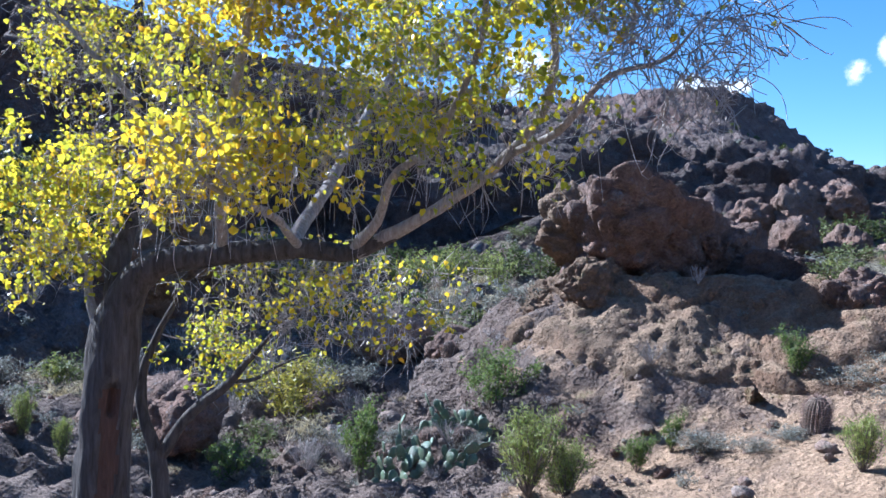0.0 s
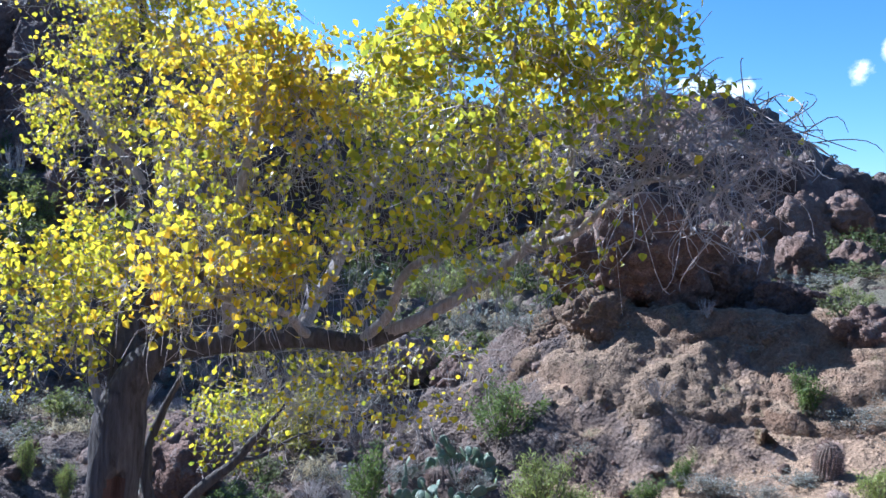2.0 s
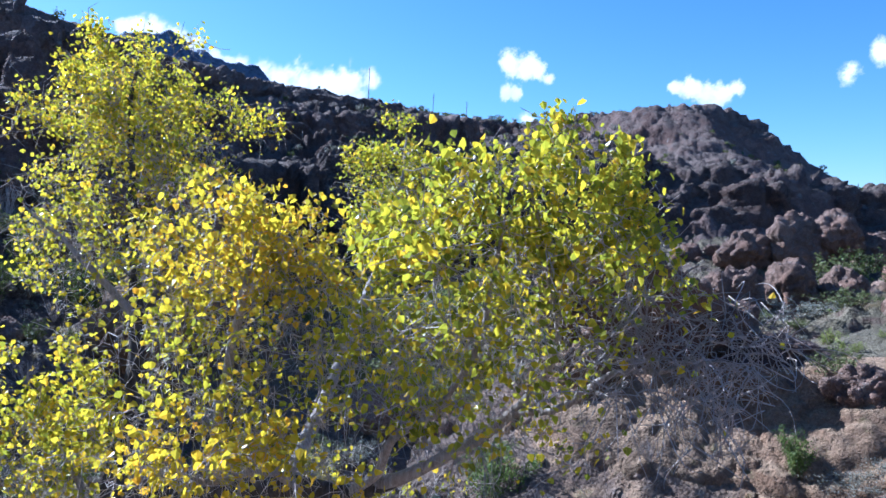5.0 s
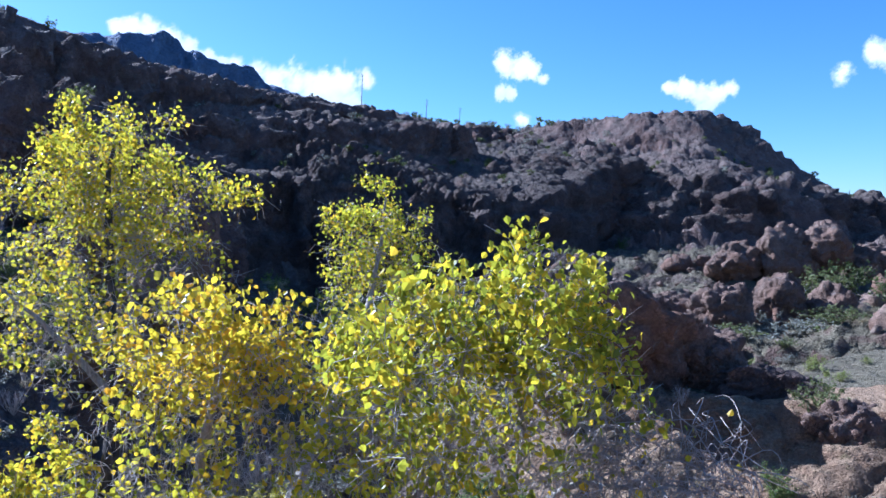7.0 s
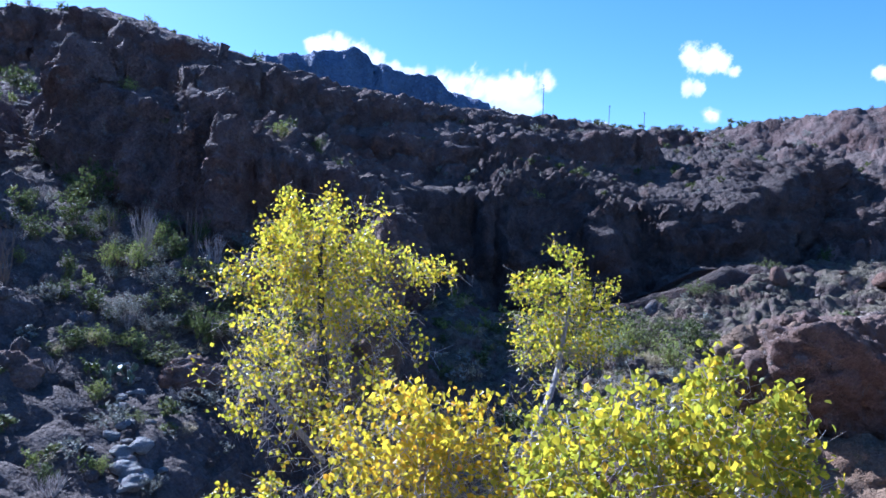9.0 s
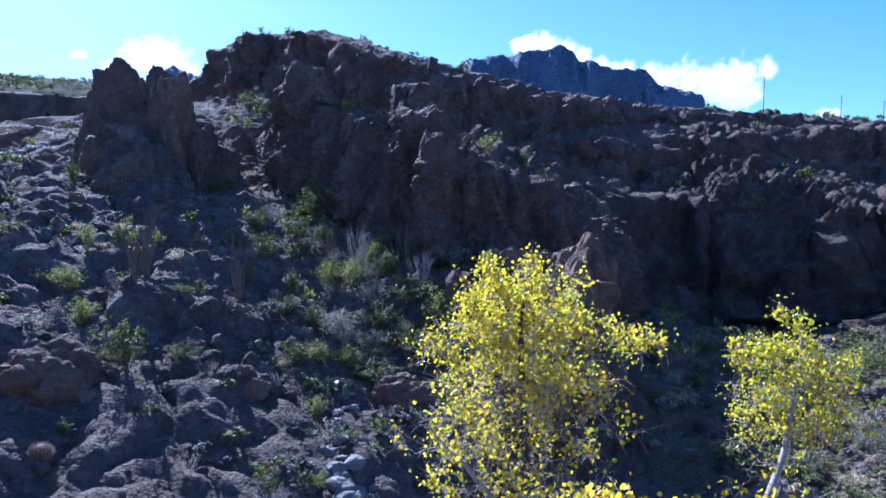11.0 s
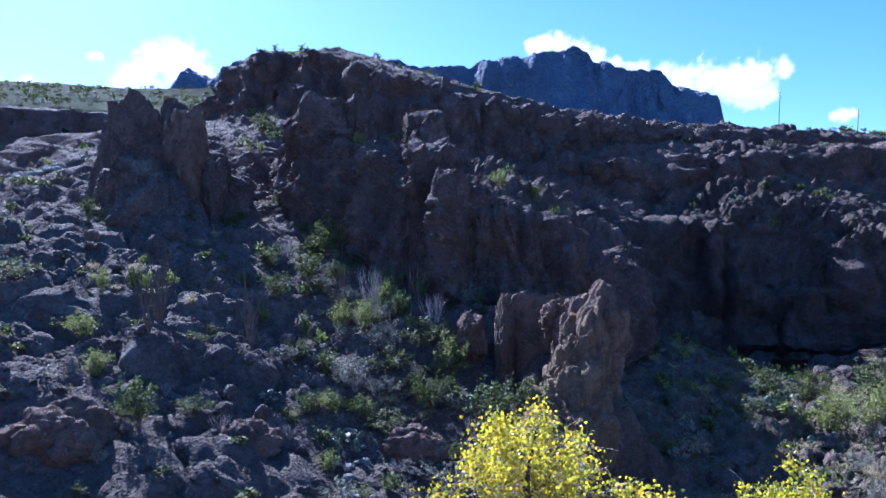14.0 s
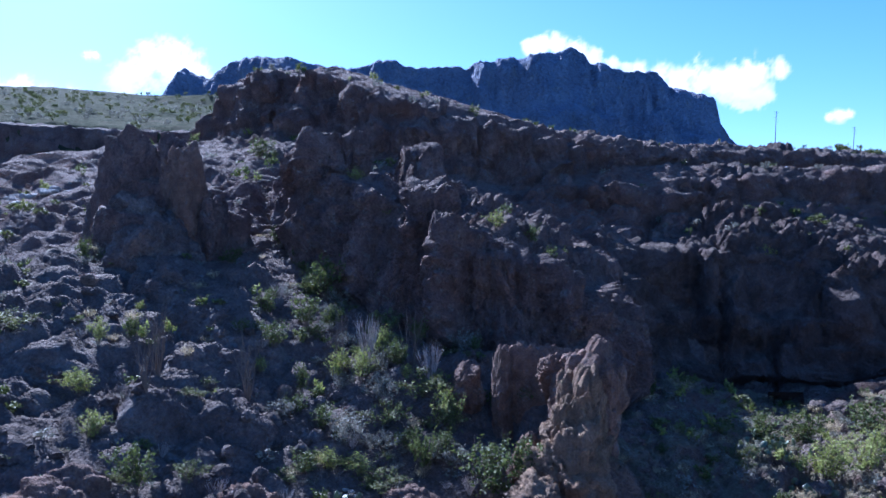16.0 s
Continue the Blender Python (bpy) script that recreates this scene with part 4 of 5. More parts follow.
# ---- loose rock ----
def boulder_mesh(name, seed, detail=4, rough=0.5, material=ROCK, size=(1, 1, 1), box=0.0):
    """A rough rock about 1 m across, a little flat below."""
    bm = bmesh.new()
    bmesh.ops.create_icosphere(bm, subdivisions=detail, radius=0.5)
    me = bpy.data.meshes.new(name)
    bm.to_mesh(me)
    bm.free()
    v = np.zeros(len(me.vertices) * 3, np.float32)
    me.vertices.foreach_get("co", v)
    v = v.reshape(-1, 3).astype(float)
    d = v / np.linalg.norm(v, axis=1)[:, None]
    rng = np.random.default_rng(seed)
    r = 1 / (np.abs(d) ** 5).sum(1) ** 0.2
    r = (1 - box) + box * r / 1.12
    for _ in range(9):  # broken faces
        n = rng.normal(size=3)
        n /= np.linalg.norm(n)
        cut = rng.uniform(0.66, 0.95)
        r = np.minimum(r, cut / np.maximum(d @ n, 0.05))
    m = (size[0] * size[1] * size[2]) ** (1 / 3)
    q = d * 0.5 * np.array(size) / m + seed * 3.1
    r = r * (1 + rough * (0.35 * fbm(q, 0.5, 3, seed) + 0.55 * craggy(q, 0.42, seed) + 0.3 * craggy(q, 0.17, seed + 3)))
    v = d * 0.5 * r[:, None]
    me.vertices.foreach_set("co", v.ravel().astype(np.float32))
    me.polygons.foreach_set("use_smooth", np.ones(len(me.polygons), bool))
    me.update()
    me.materials.append(material)
    return me


RED_ROCK = rock_material("red_conglomerate", (0.262, 0.172, 0.130), (0.37, 0.27, 0.215), (0.13, 0.088, 0.07), flat_dirt=False, scale=1.6)
PALE_ROCK = rock_material("pale_crumbling_rock", (0.38, 0.29, 0.235), (0.50, 0.41, 0.34), (0.2, 0.15, 0.12), lichen=(0.33, 0.32, 0.22), flat_dirt=False, scale=1.8)

# A darker version of the red conglomerate, used for one jutting block.
DARK_ROCK = rock_material("dark_brown_rock", (0.15, 0.105, 0.09), (0.24, 0.175, 0.15), (0.08, 0.06, 0.053), lichen=(0.2, 0.17, 0.14), flat_dirt=False, scale=1.6)
TUFF = rock_material("ashy_pale_tuff", (0.55, 0.53, 0.50), (0.68, 0.66, 0.63), (0.36, 0.34, 0.32), lichen=(0.5, 0.48, 0.45), flat_dirt=False, scale=2.0)


def boulder(seed, x, y, z, size, turn, label, material=RED_ROCK, detail=5, rough=0.55, box=0.0, jut=0.0):
    """One boulder; box squares its form, jut leans its top out over the wash."""
    me = boulder_mesh("boulder", seed, detail, rough, material, size, box)
    lean = Matrix.Identity(4)
    lean[1][2] = -jut
    me.transform(lean @ pose(0, 0, 0, 0, 0, turn) @ Matrix.Diagonal((*size, 1)))
    ob = new("boulder", me)
    ob.location = (x, y, z)
    return tagged(ob, label, "boulder")


# the great overhanging block on the bench, and the crumbling ledge below it
boulder(3, 4.75, 18.6, 2.85, (3.6, 2.9, 3.3), 12, "huge overhanging boulder of weathered brown rock", RED_ROCK, 6, 0.6, 0.75, 0.42)
boulder(4, 6.4, 18.6, 2.3, (2.2, 2.0, 2.2), 75, "knobbly brown boulder leaning against a larger one", RED_ROCK, 6, 0.6, 0.6, 0.4)
boulder(5, 3.6, 19.0, 2.9, (2.6, 2.2, 2.5), 10, "rounded grey-brown boulder on top of the outcrop", CRUMBLE, 6, 0.7)
boulder(12, 3.4, 17.5, 1.75, (1.7, 1.3, 1.2), 15, "crumbling pale conglomerate knob of the ledge", CRUMBLE, 6, 0.9)
boulder(14, 6.2, 16.5, 1.55, (1.5, 1.1, 0.9), 100, "rounded lichen-stained knob of the ledge", CRUMBLE, 6, 0.9)
boulder(15, 2.7, 18.3, 1.3, (1.6, 1.4, 1.5), 140, "crumbling pale conglomerate knob of the ledge", CRUMBLE, 6, 0.9)
boulder(16, 8.2, 15.1, 1.7, (2.1, 1.4, 1.3), 5, "red-brown jutting rock at the ledge's edge", RED_ROCK, 6, 0.7)
boulder(17, 9.9, 14.6, 1.9, (2.2, 1.6, 1.4), 60, "red-brown jutting rock at the ledge's edge", RED_ROCK, 5, 0.7)
boulder(18, 7.6, 17.6, 1.95, (2.7, 1.8, 1.6), 8, "flat brown block jutting over a dark hollow", DARK_ROCK, 6, 0.5, 0.8, 0.7)
# the towers on the left spur
boulder(61, -33.6, 28.9, 11.0, (4.0, 3.2, 10.6), 20, "tall square-topped tower of weathered dark rock", CLIFF, 6, 0.4, 0.85)
boulder(62, -31.3, 29.7, 11.4, (2.1, 2.1, 9.4), 50, "narrow tower of dark rock beside a larger one", CLIFF, 6, 0.4, 0.85)
boulder(63, -29.9, 29.4, 10.4, (2.7, 2.6, 9.2), 10, "blunt shoulder tower of reddish rock", RED_ROCK, 6, 0.4, 0.8)
boulder(64, -35.2, 28.4, 9.6, (1.7, 1.9, 5.2), 70, "rounded pillar at the foot of a rock tower", SLOPE, 6, 0.5, 0.6)
boulder(65, -28.6, 29.6, 8.9, (1.8, 2.2, 6.0), 35, "leaning rock rib below the towers", CLIFF, 6, 0.5, 0.7)
# slabs of the shaded spur below the towers
boulder(71, -29.6, 26.9, 8.8, (4.4, 3.4, 5.2), 40, "steep grey slab of the spur below the towers", SLOPE, 6, 0.5, 0.6)
boulder(72, -26.8, 25.4, 7.2, (4.6, 3.2, 4.6), 30, "steep grey slab of the shaded spur", SLOPE, 6, 0.5, 0.6)
boulder(73, -24.0, 23.6, 5.8, (4.4, 3.2, 4.0), 45, "steep grey slab of the shaded spur", SLOPE, 6, 0.5, 0.6)
boulder(74, -21.4, 22.2, 4.6, (4.0, 2.8, 3.4), 20, "steep grey slab of the shaded spur", SLOPE, 6, 0.5, 0.6)
boulder(75, -19.2, 21.2, 3.7, (3.2, 2.4, 2.6), 60, "low dark slab at the foot of the spur", SLOPE, 6, 0.5, 0.6)
boulder(76, -26.9, 22.4, 6.6, (3.8, 2.6, 2.8), 15, "rounded bluish-grey slab on the open slope", SLOPE, 6, 0.5, 0.5)
boulder(77, -24.6, 18.4, 5.0, (3.0, 2.2, 2.2), 70, "rounded bluish-grey slab on the open slope", SLOPE, 6, 0.5, 0.5)
# a row of red rocks beyond the meadow
boulder(21, 18.2, 47.5, 3.9, (3.0, 2.6, 2.6), 0, "red weathered boulder beyond the meadow", RED_ROCK, 5, 0.7)
boulder(22, 21.4, 47.2, 4.3, (3.6, 2.8, 3.8), 25, "tilted red rock slab beyond the meadow", RED_ROCK, 5, 0.6)
boulder(23, 23.8, 47.8, 4.8, (4.0, 3.2, 3.4), 60, "tilted red rock slab beyond the meadow", RED_ROCK, 5, 0.6)
boulder(24, 26.9, 48.0, 4.0, (3.6, 3.0, 3.0), 15, "red weathered boulder beyond the meadow", RED_ROCK, 5, 0.7)
boulder(25, 12.2, 33.0, 2.2, (2.6, 2.2, 2.8), 33, "pitted brown boulder at the meadow's edge", RED_ROCK, 5, 0.8)
boulder(26, 15.4, 35.0, 2.4, (3.0, 2.4, 2.6), 80, "pitted brown boulder at the meadow's edge", RED_ROCK, 5, 0.8)
boulder(27, 17.6, 34.6, 2.4, (2.4, 2.0, 2.2), 140, "pitted brown boulder at the meadow's edge", RED_ROCK, 5, 0.8)
boulder(28, 9.5, 34.0, 2.0, (3.2, 2.6, 2.8), 10, "pitted brown boulder at the meadow's edge", RED_ROCK, 5, 0.8)
boulder(29, 7.6, 36.0, 1.8, (3.4, 2.6, 2.6), 70, "lumpy brown boulder above the wash", RED_ROCK, 5, 0.8)
boulder(30, -12.0, 20.9, 1.9, (2.1, 1.6, 1.5), 30, "flat-topped red boulder below the rock fin", RED_ROCK, 5, 0.5)
boulder(31, -9.6, 24.2, 3.0, (1.3, 1.1, 1.8), 60, "rough brown rock at the foot of the fin", RED_ROCK, 5, 0.8)
boulder(38, -11.45, 26.5, 4.2, (0.9, 1.3, 4.4), 20, "narrow rough pillar at the end of the rock fin", RED_ROCK, 6, 0.5, 0.7)
boulder(39, -8.25, 25.6, 3.85, (2.9, 2.6, 5.7), 20, "tall rough pillar of the rock fin", RED_ROCK, 6, 0.5, 0.7)
boulder(44, -9.3, 25.8, 5.5, (1.3, 1.3, 1.5), 50, "knobbly brow hanging over the alcove of the fin", RED_ROCK, 6, 0.7, 0.3, 0.3)
boulder(40, -10.1, 27.2, 4.1, (3.6, 1.4, 4.9), 20, "recessed wall between the pillars of the fin", RED_ROCK, 6, 0.35, 0.9)
boulder(41, -7.9, 24.2, 3.2, (2.2, 2.3, 4.7), 10, "crumbling red rib running down from the fin", CRUMBLE, 6, 0.9)
boulder(42, -7.9, 22.9, 2.5, (2.4, 2.3, 3.6), 35, "crumbling red rib running down from the fin", CRUMBLE, 5, 0.9)
boulder(43, -8.2, 21.3, 1.8, (2.6, 2.3, 2.8), 80, "crumbling red rib running down from the fin", CRUMBLE, 5, 0.9)
boulder(32, -12.9, 26.3, 4.6, (1.5, 1.2, 2.0), 0, "leaning brown rock beside the fin", RED_ROCK, 5, 0.8)
boulder(33, -15.5, 17.4, 2.4, (2.2, 1.7, 1.6), 20, "low reddish boulder on the stony slope", RED_ROCK, 5, 0.6)
boulder(34, -18.8, 14.0, 3.0, (2.9, 2.2, 2.0), 45, "low reddish boulder on the stony slope", RED_ROCK, 5, 0.6)
boulder(35, -1.5, 21.0, 0.2, (2.2, 1.5, 1.4), 10, "pale dirt-covered rock above the gully", PALE_ROCK, 5, 0.6)
boulder(36, 0.3, 20.0, -0.1, (1.5, 1.2, 1.3), 70, "dark shaded rock above the gully", RED_ROCK, 5, 0.6)
boulder(37, -4.6, 13.6, -0.3, (2.2, 1.6, 1.5), 120, "dark rounded boulder behind the cottonwood", RED_ROCK, 5, 0.5)

STONES = [boulder_mesh("stone", 50 + n, 3, 0.7, RED_ROCK if n % 2 else PALE_ROCK) for n in range(6)]

SLABS = [boulder_mesh("stone", 70 + n, 3, 0.7, SLOPE) for n in range(6)]
PEBBLES = [boulder_mesh("stone", 50 + n, 2, 0.7, RED_ROCK if n % 2 else PALE_ROCK) for n in range(6)]


def joined(name, pieces, label, category):
    """Many small pieces (mesh, pose) in one mesh of kind stuff; the pieces keep their materials."""
    mats, vs, qs, ms, n = [], [], [], [], 0
    for me, m in pieces:
        k = len(me.polygons[0].vertices)
        v = np.zeros(len(me.vertices) * 3, np.float32)
        me.vertices.foreach_get("co", v)
        q = np.zeros(len(me.loops), np.int32)
        me.loops.foreach_get("vertex_index", q)
        r = np.array(m)
        vs.append(v.reshape(-1, 3) @ r[:3, :3].T + r[:3, 3])
        qs.append(q.reshape(-1, k) + n)
        n += len(me.vertices)
        if me.materials[0] not in mats:
            mats.append(me.materials[0])
        ms.append(np.full(len(q) // k, mats.index(me.materials[0]), np.int32))
    me = mesh_from(name, np.concatenate(vs), np.concatenate(qs))
    for mat in mats:
        me.materials.append(mat)
    me.polygons.foreach_set("material_index", np.concatenate(ms))
    return tagged(new(name, me), label, category, kind="stuff")


def scatter_stones(count, area, small, large, seed, group, single, kinds=None):
    rng = np.random.default_rng(seed)
    x0, x1, y0, y1 = area
    rest = []
    for n in range(count):
        x, y = rng.uniform(x0, x1), rng.uniform(y0, y1)
        s = small * (large / small) ** (rng.random() ** 2.2)
        m = pose(x, y, ground_at(x, y) + 0.12 * s, rng.uniform(-25, 25), rng.uniform(-25, 25), rng.uniform(0, 360)) @ Matrix.Diagonal((s, s * rng.uniform(0.6, 1), s * rng.uniform(0.5, 0.9), 1))
        me = (kinds or (STONES if n < single else PEBBLES))[rng.integers(6)]
        if n < single:
            ob = new("rock", me)
            ob.matrix_basis = m
            tagged(ob, "rough brown rock lying on stony ground", "rock", group)
        else:
            rest.append((me, m))
    if rest:
        joined("rubble", rest, "scattered brown stones and rubble on rocky ground", "rubble")


scatter_stones(420, (-5, 8.5, 11, 18.5), 0.05, 0.36, 1, "rocks on the canyon floor", 120)
scatter_stones(150, (-9, -1, 12, 24), 0.12, 0.8, 2, "rocks on the canyon floor", 50)
scatter_stones(150, (-30, -8, 11, 30), 0.15, 0.7, 3, "rocks on the left slope", 60, SLABS)
scatter_stones(120, (-22, -7, 11, 22), 0.12, 0.7, 6, "rocks at the foot of the slope", 60, SLABS)
scatter_stones(130, (8, 30, 28, 52), 0.4, 2.0, 4, "rocks round the meadow", 30)
scatter_stones(120, (-4, 8, 24, 50), 0.3, 1.5, 5, "rocks in the wash", 20, SLABS)

# pale ashy stones that have slid down a gully of the slope
rng = np.random.default_rng(77)
for n in range(34):
    f = rng.random() ** 1.6
    x, y = -10.8 - 3.2 * f + 0.35 * rng.normal(), 16.0 + 4.4 * f + 0.3 * rng.normal()
    wide = rng.uniform(0.18, 0.5) * (1.5 - f)
    ob = new("rock", boulder_mesh("rock", 200 + n, 3, 0.6, TUFF))
    ob.matrix_basis = pose(x, y, ground_at(x, y) + 0.05, 0, 0, 40 * n) @ Matrix.Diagonal((wide, 0.8 * wide, 0.5 * wide, 1))
    tagged(ob, "pale ashy stone lying in a gully of the slope", "rock", "pale stones in the gully")


rng = np.random.default_rng(78)
for n in range(26):
    x, y = -57.0 + 3.2 * rng.normal(), 40.0 + 0.9 * rng.normal()
    wide = rng.uniform(0.4, 1.3)
    ob = new("rock", boulder_mesh("rock", 240 + n, 3, 0.6, TUFF))
    ob.matrix_basis = pose(x, y, ground_at(x, y) + 0.06, 0, 0, 40 * n) @ Matrix.Diagonal((wide, 0.8 * wide, 0.4 * wide, 1))
    tagged(ob, "pale bleached stone lying on the upper slope", "rock", "pale stones on the upper slope")


# ---- plants ----
def bush_meshes(seed, stems, leaves, leaf, lean=0.55, sub=4, stem_r=0.008, flat=1.0, up=0.3, coarse=False):
    """Stems and foliage of a shrub about 1 m high and 1 m wide, standing at the origin."""
    rng = np.random.default_rng(seed)
    wood, spots, ways = Tubes(), [], []
    many = 3 if coarse else 5
    for _ in range(stems):
        a = rng.uniform(0, 2 * np.pi)
        out = lean * rng.uniform(0.15, 1.0)
        h = rng.uniform(0.6, 1.0) * (1 - 0.3 * out) * flat
        tip = np.array([math.cos(a) * out, math.sin(a) * out, h])
        s = np.linspace(0, 1, many)[:, None]
        path = tip * s + rng.normal(size=3) * 0.08 * s * (1 - s) * 2 + np.array([0, 0, 0.12]) * s * (1 - s)
        wood.add(path, np.linspace(stem_r, stem_r * 0.3, many), 3)
        for _ in range(sub):
            f = rng.uniform(0.25, 0.9)
            b = path[min(int(f * many), many - 2)] * (1 - f % 0.3) + path[min(int(f * many), many - 2) + 1] * (f % 0.3)
            w = tip / np.linalg.norm(tip) * 0.6 + rng.normal(size=3) * 0.5 + (0, 0, up)
            w /= np.linalg.norm(w)
            ln = rng.uniform(0.12, 0.34)
            if not coarse:
                wood.add(np.array([b, b + w * ln + rng.normal(size=3) * 0.02]), (stem_r * 0.5, stem_r * 0.2), 3)
            m = max(1, leaves // (stems * sub))
            t = rng.uniform(0.15, 1.08, m)[:, None]
            spots.append(b + w * ln * t + rng.normal(size=(m, 3)) * 0.03)
            ways.append(np.tile(w, (m, 1)) + rng.normal(size=(m, 3)) * 0.7)
    c, w = np.concatenate(spots), np.concatenate(ways)
    c[:, 2] = np.maximum(c[:, 2], 0.03)
    size = leaf[0] * rng.uniform(0.6, 1.3, len(c))
    fol = leaf_mesh("foliage", c, rng.normal(size=c.shape) + (0, -0.2, 0.5), w, size, size * leaf[1], 0.12, True)
    return wood.mesh("stems"), fol


GREEN = leaf_material("bright_green_shrub_leaf", [(0.0, (0.05, 0.09, 0.025)), (0.5, (0.11, 0.175, 0.035)), (1.0, (0.20, 0.26, 0.06))], 0.4, 0.65)
DEEP_GREEN = leaf_material("dull_green_shrub_leaf", [(0.0, (0.03, 0.05, 0.017)), (0.5, (0.062, 0.098, 0.026)), (1.0, (0.12, 0.16, 0.042))], 0.35, 0.65)
OLIVE = leaf_material("olive_shrub_leaf", [(0.0, (0.07, 0.09, 0.03)), (0.5, (0.13, 0.16, 0.05)), (1.0, (0.18, 0.20, 0.08))], 0.3, 0.7)
BROOM = leaf_material("yellow_green_broom_leaf", [(0.0, (0.15, 0.19, 0.05)), (0.5, (0.26, 0.31, 0.07)), (1.0, (0.36, 0.36, 0.11))], 0.35, 0.7)
SAGE = leaf_material("grey_sage_leaf", [(0.0, (0.13, 0.14, 0.11)), (0.5, (0.22, 0.23, 0.19)), (1.0, (0.34, 0.34, 0.30))], 0.25, 0.7)
STRAW = leaf_material("dry_grass_blade", [(0.0, (0.30, 0.24, 0.13)), (0.5, (0.45, 0.37, 0.22)), (1.0, (0.58, 0.50, 0.32))], 0.35, 0.6)
TAWNY = leaf_material("yellowing_shrub_leaf", [(0.0, (0.26, 0.26, 0.05)), (0.5, (0.40, 0.36, 0.06)), (1.0, (0.52, 0.42, 0.06))], 0.4, 0.5)
STEM = bark_material("shrub_stem", (0.26, 0.22, 0.18), (0.10, 0.08, 0.065), 6.0)

KINDS = {}


def kind(key, name, label, category, mat, *args, **kw):
    """The meshes of one kind of shrub, shared by all plants of that kind."""
    KINDS[key] = (name, label, category, mat, bush_meshes(*args, **kw))


kind("green1", "green_shrub", "dense bright green desert shrub on stony ground", "shrub", GREEN, 1, 26, 3400, (0.05, 0.42), 0.62, 6)
kind("green2", "green_shrub", "upright bright green desert shrub on stony ground", "shrub", GREEN, 2, 20, 2600, (0.055, 0.38), 0.4, 6, up=0.7)
kind("broom", "broom_shrub", "feathery yellow-green desert broom on stony ground", "shrub", BROOM, 3, 34, 3400, (0.075, 0.16), 0.4, 7, up=1.1)
kind("sage", "sage_shrub", "low rounded grey sage on stony ground", "shrub", SAGE, 4, 34, 2600, (0.045, 0.35), 0.7, 6, flat=0.8)
kind("tawny", "yellowing_shrub", "yellowing shrub half hidden behind the cottonwood", "shrub", TAWNY, 5, 26, 2400, (0.06, 0.4), 0.6, 6)
kind("far1", "hillside_shrub", "rounded green shrub growing on the rocky slope", "shrub", DEEP_GREEN, 6, 16, 1000, (0.07, 0.5), 0.6, 5)
kind("far2", "hillside_shrub", "upright green shrub growing on the rocky slope", "shrub", DEEP_GREEN, 7, 14, 1000, (0.072, 0.45), 0.42, 5, up=0.8)
kind("far3", "hillside_shrub", "dull olive shrub growing on the rocky slope", "shrub", OLIVE, 8, 16, 1000, (0.07, 0.5), 0.66, 5, flat=0.85)
kind("far4", "hillside_shrub", "grey dormant shrub growing on the rocky slope", "shrub", SAGE, 9, 18, 1050, (0.062, 0.45), 0.7, 5, flat=0.8)
kind("far5", "hillside_shrub", "yellow-green shrub growing on the rocky slope", "shrub", BROOM, 10, 16, 1000, (0.078, 0.3), 0.45, 5, up=0.8)
kind("tuft", "sage_shrub", "low rounded grey sage on stony ground", "shrub", SAGE, 14, 14, 420, (0.085, 0.35), 0.7, 5, flat=0.8)
kind("low1", "scrub", "scrub", "scrub", DEEP_GREEN, 21, 6, 150, (0.16, 0.5), 0.6, 5, coarse=True)
kind("low3", "scrub", "scrub", "scrub", OLIVE, 22, 6, 150, (0.16, 0.5), 0.66, 5, flat=0.85, coarse=True)
kind("low4", "scrub", "scrub", "scrub", SAGE, 23, 6, 150, (0.15, 0.45), 0.7, 5, flat=0.8, coarse=True)
kind("low5", "scrub", "scrub", "scrub", BROOM, 24, 6, 150, (0.18, 0.35), 0.5, 5, up=0.8, coarse=True)
kind("bare", "bare_bush", "leafless grey bush of fine dead stems", "shrub", SAGE, 11, 26, 60, (0.03, 0.3), 0.5, 7, stem_r=0.009, up=0.9)
kind("grass", "grass_tuft", "tuft of dry straw-coloured grass", "grass", STRAW, 12, 14, 260, (0.24, 0.06), 0.5, 4, coarse=True, stem_r=0.003, flat=0.55, up=1.2)


def plant(key, x, y, wide, high, turn=0.0, sink=0.04, group=""):
    name, label, category, mat, (wood, fol) = KINDS[key]
    ob = thing(name, (x, y, ground_at(x, y) - sink), label, category, group)
    ob.rotation_euler, ob.scale = (0, 0, radians(turn)), (wide, wide, high)
    part("stem", wood, TWIG if key == "bare" else STEM, ob)
    part("foliage", fol, mat, ob)
    return ob


# shrubs of the canyon floor
for key, x, y, wide, high in (
        ("green1", 1.05, 15.7, 1.55, 1.35), ("green2", -1.25, 12.4, 0.95, 1.35), ("broom", 1.35, 11.9, 1.5, 1.35), ("broom", 1.95, 12.1, 1.1, 0.9), ("green2", 3.3, 13.1, 0.75, 0.7), ("green2", 3.95, 13.4, 0.55, 0.75), ("green2", 6.3, 14.0, 0.8, 1.0), 
        ("broom", 5.7, 10.6, 0.9, 0.8), ("tawny", -3.0, 15.9, 1.9, 1.5), ("green1", -3.25, 12.5, 0.9, 0.75), ("broom", -6.4, 12.1, 0.5, 0.75), ("broom", -5.7, 11.9, 0.45, 0.7), ("far3", 0.0, 22.0, 2.0, 1.3), ("far3", 1.3, 22.8, 2.0, 1.3)):
    plant(key, x, y, wide, high, 57 * x, 0.04, "shrubs of the canyon floor")
